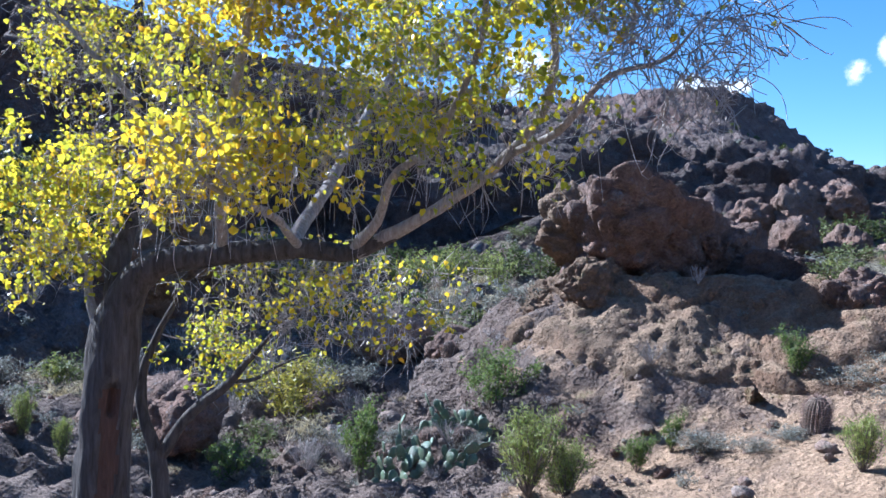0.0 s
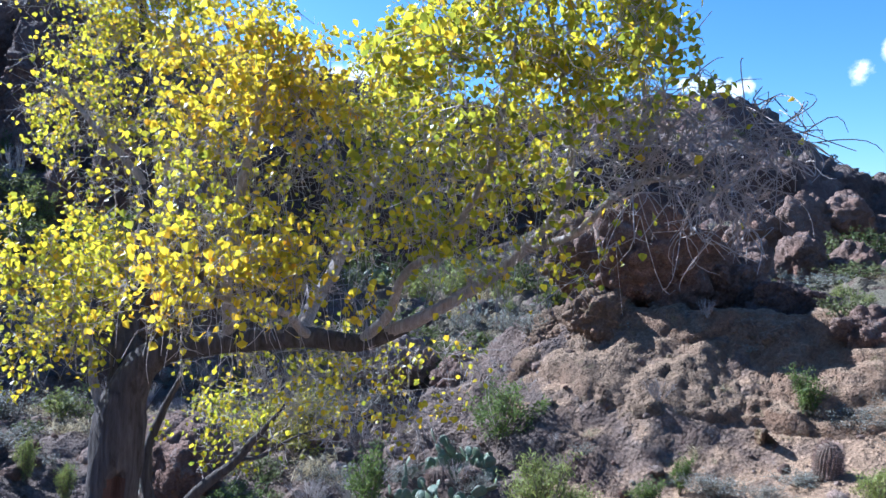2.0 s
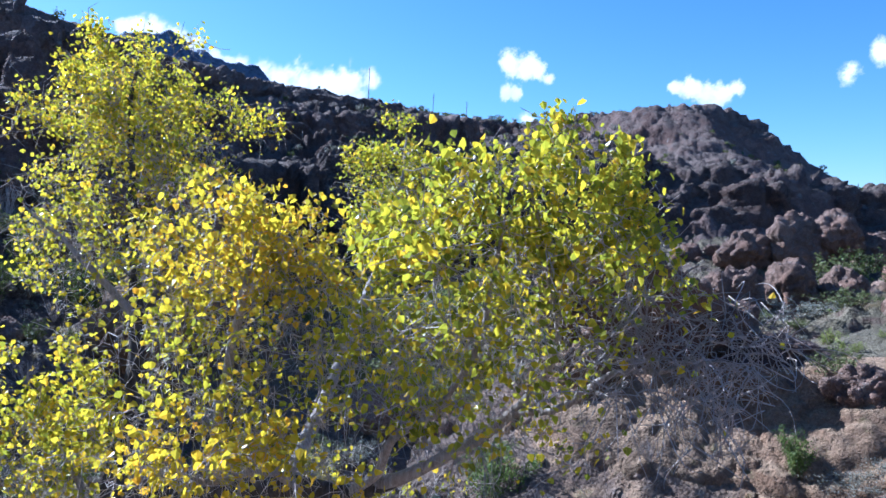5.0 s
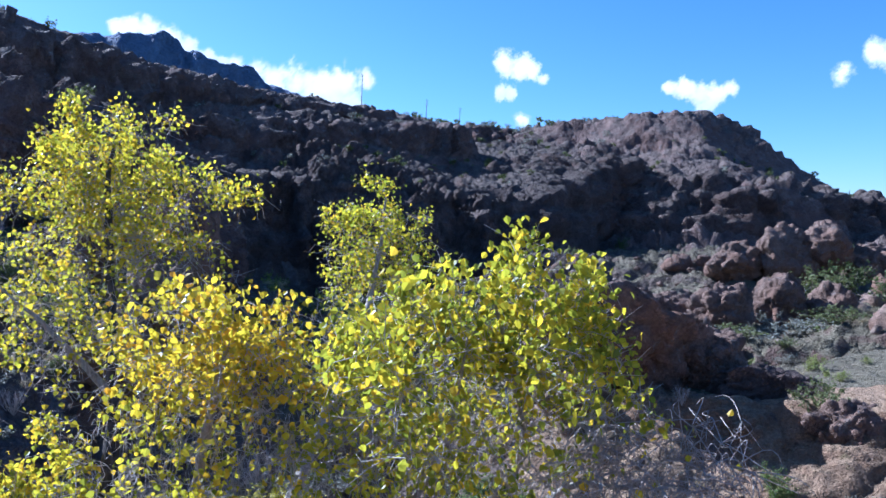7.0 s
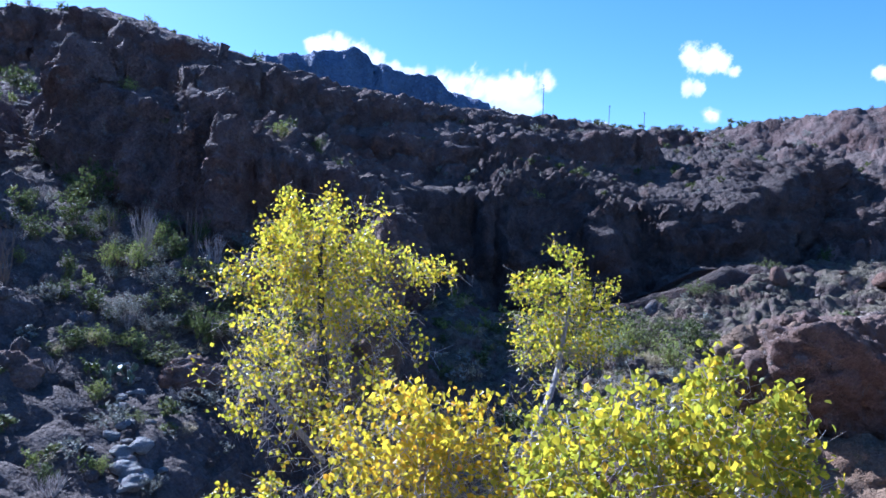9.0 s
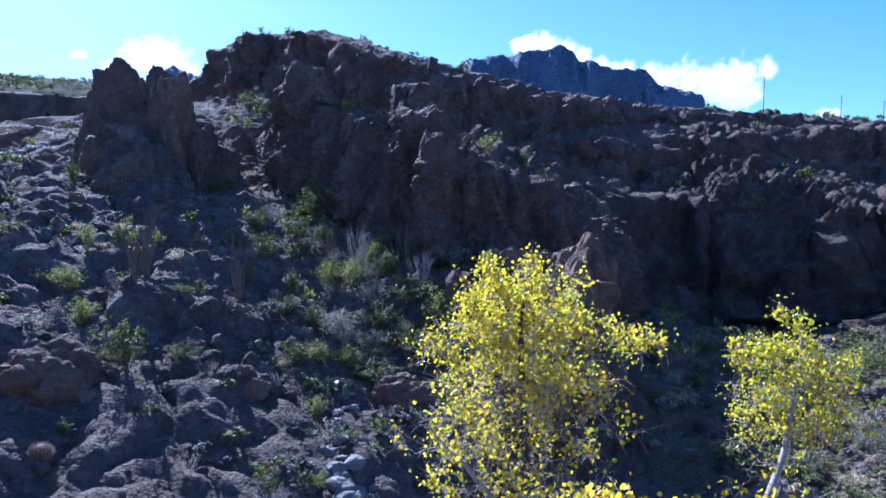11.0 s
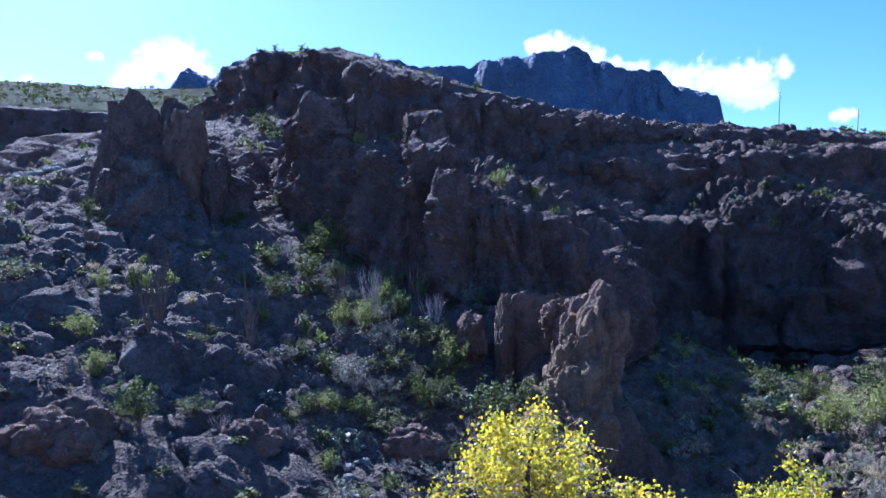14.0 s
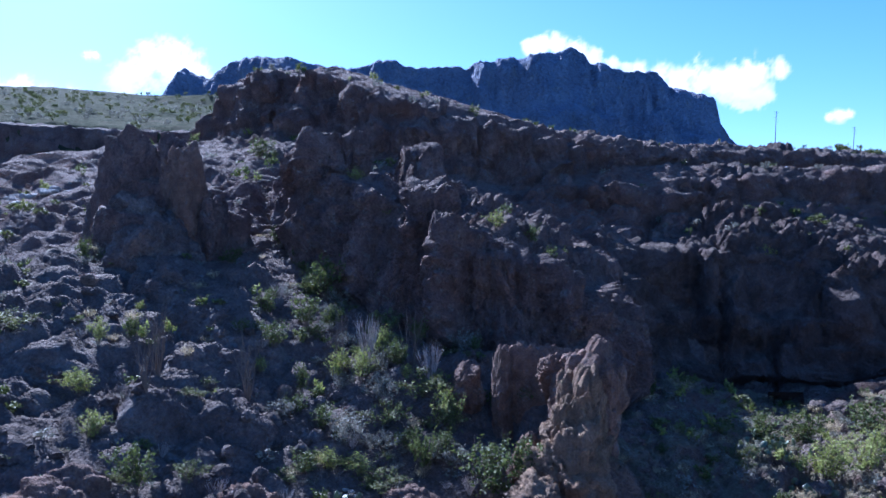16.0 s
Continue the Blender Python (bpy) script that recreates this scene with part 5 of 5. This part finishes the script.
for key, x, y, wide, high in (
        ("far3", -1.6, 23.2, 2.0, 1.6), ("sage", 4.35, 13.0, 1.0, 0.55), ("sage", 6.9, 13.4, 1.1, 0.5), ("sage", 7.7, 13.2, 1.2, 0.6), ("sage", 5.5, 12.5, 0.8, 0.35), ("sage", 4.9, 12.3, 0.6, 0.4), ("sage", 7.3, 12.4, 0.9, 0.5), 
        ("sage", -2.2, 14.3, 1.0, 0.6), ("sage", -0.9, 14.8, 0.8, 0.5), ("sage", 0.5, 13.7, 0.7, 0.45), ("bare", 0.2, 14.0, 0.8, 0.5), ("bare", 3.95, 14.9, 0.7, 0.5), ("far3", 7.75, 15.6, 0.95, 0.85), ("sage", -7.5, 13.2, 1.2, 0.8)):
    plant(key, x, y, wide, high, 57 * x, 0.04, "shrubs of the canyon floor")
for key, x, y, wide, high in (
        ("sage", -8.6, 15.5, 1.4, 0.9), ("far3", -7.2, 15.6, 1.2, 0.9), ("bare", -6.8, 16.6, 1.4, 1.1), ("bare", -3.9, 18.4, 1.6, 1.3), ("sage", -4.4, 16.9, 1.3, 0.8), ("far4", -2.6, 18.2, 1.4, 0.9), ("far1", 2.6, 19.4, 1.3, 1.1), 
        ("far4", 1.9, 18.6, 1.2, 0.8), ("bare", 5.3, 16.4, 0.5, 0.5)):
    plant(key, x, y, wide, high, 57 * x, 0.04, "shrubs of the canyon floor")
# shrubs that stand out on the left slope
for key, x, y, wide, high in (
        ("far1", -17.6, 15.4, 1.5, 1.5), ("far5", -22.6, 17.4, 1.5, 1.0), ("far1", -21.6, 29.6, 1.8, 2.2), ("far1", -20.4, 26.6, 1.6, 1.5), ("far5", -16.9, 26.9, 1.4, 1.4), ("far2", -16.4, 28.9, 1.1, 1.3), ("far5", -12.9, 25.1, 1.7, 1.5), 
        ("far3", -14.2, 25.6, 2.0, 1.3), ("far2", -12.5, 22.5, 1.2, 1.6), ("far3", -14.6, 23.6, 1.6, 1.1), ("far1", -9.9, 22.2, 2.3, 1.9), ("far1", -9.1, 22.9, 1.7, 1.5), ("far5", -16.6, 24.9, 1.5, 1.3), ("far2", -18.0, 23.2, 0.7, 1.4)):
    plant(key, x, y, wide, high, 41 * x, 0.06, "shrubs on the left slope")
for key, x, y, wide, high in (
        ("far2", -27.4, 33.2, 0.9, 1.2), ("far2", -31.2, 24.3, 0.9, 1.3), ("far5", -22.6, 33.6, 1.0, 1.0), ("far1", -39.0, 45.3, 2.2, 1.8), ("far3", -36.5, 32.0, 2.4, 1.6), ("far4", -18.7, 27.4, 1.4, 1.1), ("bare", -16.9, 25.9, 1.3, 2.2), 
        ("bare", -14.3, 26.2, 1.2, 1.9), ("far4", -15.4, 22.4, 1.4, 0.9), ("far4", -17.4, 21.6, 1.2, 0.9), ("far3", -13.2, 21.0, 1.4, 0.9), ("far5", -20.5, 16.4, 1.2, 0.8), ("far2", -23.9, 20.6, 0.9, 1.2), ("far5", -24.4, 19.6, 0.9, 1.0)):
    plant(key, x, y, wide, high, 41 * x, 0.06, "shrubs on the left slope")
for key, x, y, wide, high in (
        ("far3", -27.0, 18.0, 1.6, 1.0), ("far4", -11.0, 19.8, 1.3, 0.8), ("far2", -13.5, 34.4, 1.0, 1.1), ("far5", -14.9, 33.6, 1.2, 1.0), ("far1", -12.4, 34.6, 1.3, 1.1), ("far1", -11.6, 35.0, 1.2, 1.0), ("far5", -5.6, 57.6, 1.6, 1.4)):
    plant(key, x, y, wide, high, 41 * x, 0.06, "shrubs on the left slope")
# shrubs in the wash beyond the fin, and on the meadow
for key, x, y, wide, high in (
        ("far1", -3.8, 36.4, 2.0, 1.6), ("far1", -2.4, 40.2, 2.3, 2.0), ("far5", -1.1, 35.8, 2.8, 2.0), ("far1", 0.4, 44.6, 3.0, 2.2), ("far5", 0.3, 37.2, 2.6, 1.9), ("far3", 1.6, 41.0, 2.4, 1.8), ("far2", -8.9, 38.2, 0.8, 1.1), 
        ("far2", -7.9, 41.2, 0.8, 1.2), ("far4", -6.6, 37.6, 1.3, 0.9), ("far3", -5.4, 36.2, 1.2, 0.9), ("far4", -7.4, 36.0, 1.2, 0.9), ("far5", 2.4, 34.0, 2.2, 1.8), ("far1", 3.6, 38.6, 2.6, 2.0), ("far3", 19.9, 41.0, 3.4, 2.2)):
    plant(key, x, y, wide, high, 73 * x, 0.08, "shrubs in the wash and meadow")
for key, x, y, wide, high in (
        ("far4", 18.2, 40.2, 2.6, 1.6), ("far1", 22.0, 41.6, 3.0, 2.2), ("far3", 14.8, 36.2, 2.0, 1.4), ("far4", 13.4, 36.8, 1.8, 1.6), ("far1", 21.4, 36.4, 2.6, 1.8), ("far3", 24.6, 40.0, 2.8, 1.8), ("far4", 12.6, 30.6, 2.6, 0.9), 
        ("far3", 11.4, 30.0, 2.2, 0.8), ("far4", 14.6, 31.2, 2.4, 0.9), ("far3", 16.4, 32.0, 2.4, 1.0), ("far2", 15.8, 66.0, 1.5, 2.0), ("far3", 10.0, 57.0, 2.0, 1.3), ("far3", 5.0, 50.0, 2.0, 1.3)):
    plant(key, x, y, wide, high, 73 * x, 0.08, "shrubs in the wash and meadow")


# thick brush in the gully between the shaded spur and the buttress
rng = np.random.default_rng(31)
for n in range(95):
    f, w = rng.random(), rng.normal()
    x, y = -26.5 + 14.0 * f + 1.5 * w, 34.0 - 12.5 * f + 1.3 * w
    key = ("far1", "far3", "far4", "far2", "far1", "far5", "far4")[rng.integers(7)]
    wide = rng.uniform(0.5, 1.3)
    plant(key, x, y, wide, wide * rng.uniform(0.65, 1.1), rng.uniform(0, 360), 0.12, "brush in the gully")


def gentle(x, y):
    return max(ground_at(x + a, y + b) for a, b in ((0.7, 0), (-0.7, 0), (0, 0.7), (0, -0.7))) - ground_at(x, y) < 0.8 and ground_at(x, y) - min(ground_at(x + a, y + b) for a, b in ((0.9, 0), (-0.9, 0), (0, 0.9), (0, -0.9))) < 1.0


def scatter_plants(count, area, keys, small, large, seed, group, single, least=-9.0):
    rng = np.random.default_rng(seed)
    x0, x1, y0, y1 = area
    rest = []
    for n in range(count):
        x, y, s, f, turn, key = rng.uniform(x0, x1), rng.uniform(y0, y1), rng.uniform(small, large), rng.uniform(0.6, 1.0), rng.uniform(0, 360), keys[rng.integers(len(keys))]
        if ground_at(x, y) < least or not gentle(x, y):
            continue
        if n < single:
            plant(key, x, y, s, s * f, turn, 0.1, group)
        else:
            key = {"far1": "low1", "far2": "low1", "far3": "low3", "far4": "low4", "far5": "low5"}.get(key, key)
            m = pose(x, y, ground_at(x, y) - 0.1, 0, 0, turn) @ Matrix.Diagonal((s, s, s * f, 1))
            for me, mat in zip(KINDS[key][4], (STEM, KINDS[key][3])):
                if not me.materials:
                    me.materials.append(mat)
                rest.append((me, m))
    if rest:
        joined("scrub", rest, "scattered green and grey desert scrub", "scrub")


scatter_plants(230, (-34, -9, 12, 36), ("far1", "far3", "far4", "far4", "far3", "bare", "grass", "grass", "far5"), 0.35, 1.0, 11, "scrub on the left slope", 30)
scatter_plants(150, (-60, -30, 26, 62), ("far1", "far3", "far4", "far5", "far3"), 0.6, 1.6, 12, "scrub on the upper slope", 0)
scatter_plants(240, (-30, 12, 58, 106), ("far3", "far4", "far1"), 0.5, 1.3, 13, "scrub on the cliff top", 0)
scatter_plants(120, (-14, 20, 94, 108), ("far3", "far1", "far4"), 0.6, 1.7, 14, "scrub on the cliff top", 0, 14)
scatter_plants(110, (8, 48, 56, 104), ("far3", "far4", "far1"), 0.5, 1.4, 15, "scrub on the hill", 0)
scatter_plants(150, (-9, 5, 24, 50), ("far3", "far4", "far1", "far5", "grass", "grass"), 0.5, 1.4, 16, "scrub in the wash", 35)
scatter_plants(70, (-22, -7, 12, 24), ("far1", "far4", "far3", "bare", "grass", "far5"), 0.35, 0.95, 23, "brush at the foot of the slope", 35)
scatter_plants(60, (9, 28, 27, 46), ("far4", "grass", "far3", "grass"), 0.6, 1.5, 17, "scrub on the meadow", 15)
scatter_plants(760, (-190, -68, 48, 150), ("far3", "far4", "far1"), 0.8, 1.9, 18, "scrub on the plateau", 0, 19)
scatter_plants(110, (-7, 9, 11.5, 19), ("grass", "tuft", "grass", "bare"), 0.18, 0.45, 19, "dry grass on the canyon floor", 60)


scatter_plants(70, (-9.5, -1.5, 12.5, 21), ("bare", "tuft", "far4", "far3", "bare", "grass"), 0.4, 1.1, 20, "brush behind the cottonwood", 50)
scatter_plants(70, (6.5, 15, 17.8, 28), ("far5", "far3", "sage", "grass"), 0.35, 0.9, 22, "brush on the bench", 45)
scatter_plants(80, (-9.5, 3, 33, 43), ("grass", "far5", "grass", "far4", "far3"), 0.5, 1.3, 21, "brush on the far bank", 15)


# ---- cacti ----
k = Mat("prickly_pear_skin", 0.38, 0.5)
PEAR = k.done(k.mix(k.step(k.noise(2.0, 4), 0.4, 0.65), k.ramp(k.noise(7, 4), [(0.3, (0.07, 0.12, 0.07)), (0.7, (0.16, 0.22, 0.13))]), (0.17, 0.16, 0.10)), k.bump(k.cells(26), 0.6, 0.01))
k = Mat("barrel_cactus_skin", 0.8, 0.3)
BARREL = k.done(k.ramp(k.noise(5, 5), [(0.3, (0.10, 0.075, 0.055)), (0.7, (0.22, 0.16, 0.12))]), k.bump(k.noise(40, 3), 0.6, 0.02))
k = Mat("cactus_spine", 0.6, 0.4)
SPINE = k.done(k.ramp(k.noise(8, 3), [(0.3, (0.22, 0.13, 0.10)), (0.7, (0.36, 0.25, 0.19))]))


def pad_mesh():
    u, v = np.meshgrid(np.linspace(0, 2 * np.pi, 14, endpoint=False), np.linspace(0, np.pi, 9))
    u, v = u.ravel(), v.ravel()
    h = (1 - np.cos(v)) / 2
    wide = np.sin(v) * (0.62 + 0.5 * h) * 0.42
    p = np.stack([wide * np.cos(u), 0.2 * wide * np.sin(u), h], 1)
    i = np.arange(9 * 14).reshape(9, 14)
    j = np.roll(i, -1, 1)
    return mesh_from("pad", p, np.stack([i[:-1], j[:-1], j[1:], i[1:]], -1).reshape(-1, 4))


PAD = pad_mesh()
PAD.materials.append(PEAR)


def prickly_pear(x, y, wide, count, seed, size=0.24):
    rng = np.random.default_rng(seed)
    ob = thing("prickly_pear", (x, y, ground_at(x, y) - 0.05), "sprawling grey-green prickly pear cactus clump", "cactus", "prickly pears")
    made = []
    for n in range(count):
        if n < count * 0.4:
            a, r = rng.uniform(0, 2 * np.pi), wide * 0.5 * rng.random() ** 0.6
            m = pose(r * math.cos(a), r * math.sin(a), 0, rng.uniform(-22, 22), rng.uniform(-22, 22), rng.uniform(0, 180))
        else:
            m = made[rng.integers(len(made))] @ pose(rng.uniform(-0.05, 0.05), 0, size * rng.uniform(0.75, 0.95), rng.uniform(-28, 28), rng.uniform(-48, 48), rng.uniform(-60, 60))
        if m.translation.z > 0.85:
            continue
        made.append(m)
        pad = new("pad", PAD)
        pad.parent = ob
        pad.matrix_basis = m @ Matrix.Scale(size * rng.uniform(0.75, 1.2), 4)
    return ob


prickly_pear(-0.15, 15.3, 1.3, 60, 1)
prickly_pear(0.75, 14.7, 0.9, 30, 2)
prickly_pear(-0.75, 12.9, 1.2, 46, 3)
prickly_pear(0.1, 13.2, 0.8, 22, 4)
prickly_pear(-3.0, 35.6, 2.6, 60, 5, 0.32)
prickly_pear(-2.0, 34.2, 2.0, 40, 6, 0.32)
prickly_pear(-8.8, 13.9, 1.2, 26, 7)
prickly_pear(-13.4, 19.4, 1.6, 30, 8, 0.28)


def barrel_cactus(x, y, radius, high, ribs, seed, lean=0.0):
    rng = np.random.default_rng(seed)
    ob = thing("barrel_cactus", (x, y, ground_at(x, y) - 0.03), "ribbed reddish-grey barrel cactus standing on stony ground", "cactus", "barrel cacti")
    ob.rotation_euler = (0, radians(lean), rng.uniform(0, 6))
    nu, nv = ribs * 6, 26
    u, t = np.meshgrid(np.linspace(0, 2 * np.pi, nu, endpoint=False), np.linspace(0, 1, nv))
    u, t = u.ravel(), t.ravel()
    shape = np.where(t < 0.55, 0.86 + 0.14 * np.sin(t / 0.55 * np.pi / 2), np.sqrt(np.clip(1 - ((t - 0.55) / 0.45) ** 2, 0, 1)))
    rib = 0.86 + 0.14 * np.abs(np.cos(u * ribs / 2)) ** 0.8
    p = np.stack([radius * shape * rib * np.cos(u), radius * shape * rib * np.sin(u), high * t], 1)
    i = np.arange(nu * nv).reshape(nv, nu)
    j = np.roll(i, -1, 1)
    body = part("body", mesh_from("body", p, np.stack([i[:-1], j[:-1], j[1:], i[1:]], -1).reshape(-1, 4)), BARREL, ob)
    sp = Tubes()
    for n in range(ribs):
        a = 2 * np.pi * n / ribs
        for tt in np.linspace(0.06, 0.97, 14):
            sh = 0.86 + 0.14 * math.sin(tt / 0.55 * math.pi / 2) if tt < 0.55 else math.sqrt(max(0.02, 1 - ((tt - 0.55) / 0.45) ** 2))
            root = np.array([radius * sh * math.cos(a), radius * sh * math.sin(a), high * tt])
            out = np.array([math.cos(a), math.sin(a), 0.3 + 1.2 * max(0, tt - 0.6)])
            for _ in range(3):
                w = out + rng.normal(size=3) * 0.55
                w *= 0.16 * radius / 0.22 * rng.uniform(0.35, 0.6) / np.linalg.norm(w)
                sp.add(np.array([root, root + w * 0.6, root + w + (0, 0, -0.006)]), (0.0035, 0.0026, 0.0012), 3)
    part("spine_coat", sp.mesh("spine_coat"), SPINE, body, "interlaced reddish spines")["kind"] = "stuff"
    return ob


barrel_cactus(5.94, 12.5, 0.2, 0.62, 22, 1, -6)
barrel_cactus(-0.15, 14.1, 0.2, 0.38, 18, 2)
barrel_cactus(0.45, 14.0, 0.17, 0.3, 16, 3)
barrel_cactus(0.2, 19.2, 0.17, 0.42, 16, 4)
barrel_cactus(-16.5, 12.0, 0.24, 0.42, 20, 5)
barrel_cactus(-18.3, 22.6, 0.24, 0.5, 18, 6)
barrel_cactus(-16.0, 23.4, 0.22, 0.45, 18, 7)
barrel_cactus(-15.0, 24.2, 0.2, 0.45, 18, 8)
barrel_cactus(-28.6, 22.5, 0.3, 0.5, 18, 9)


# ---- wands and stalks ----
def ocotillo(x, y, high, wands, seed):
    rng = np.random.default_rng(seed)
    ob = thing("ocotillo", (x, y, ground_at(x, y) - 0.05), "leafless ocotillo with long grey wands on the slope", "shrub", "ocotillos")
    for _ in range(wands):
        a, out = rng.uniform(0, 2 * np.pi), rng.uniform(0.1, 0.5) * high * 0.55
        tip = np.array([math.cos(a) * out, math.sin(a) * out, high * rng.uniform(0.75, 1.05)])
        s = np.linspace(0, 1, 8)[:, None]
        tb = Tubes()
        tb.add(tip * s + np.array([-math.sin(a), math.cos(a), 0]) * 0.12 * np.sin(s * 5) - tip * (1, 1, 0) * 0.3 * s * (1 - s), np.linspace(0.022, 0.008, 8), 5)
        part("wand", tb.mesh("wand"), STEM, ob)
    return ob


ocotillo(-21.4, 19.6, 2.7, 13, 1)
ocotillo(-19.9, 17.8, 2.2, 10, 2)
ocotillo(-17.6, 25.0, 2.4, 11, 3)
ocotillo(-15.6, 27.0, 2.4, 10, 4)
ocotillo(-18.6, 21.0, 3.0, 9, 5)


def flower_stalk(x, y, high):
    ob = thing("agave_stalk", (x, y, ground_at(x, y) - 0.1), "tall dry agave flower stalk on the skyline", "plant", "agave stalks")
    tb = Tubes()
    s = np.linspace(0, 1, 8)[:, None]
    tb.add(np.array([0.12, 0.05, high]) * s, np.linspace(0.05, 0.025, 8), 6)
    stalk = part("stalk", tb.mesh("stalk"), STEM, ob)
    tb = Tubes()
    for n in range(10):
        a, h = 2.4 * n, high * (0.72 + 0.028 * n)
        tb.add(np.array([[0.1, 0.05, h], [0.1 + 0.22 * math.cos(a), 0.05 + 0.22 * math.sin(a), h + 0.08]]), (0.014, 0.01), 4)
    part("seed_head", tb.mesh("seed_head"), STEM, stalk)


flower_stalk(-7.8, 85.6, 3.9)
flower_stalk(-1.0, 99.0, 3.0)
flower_stalk(3.2, 100.5, 2.6)
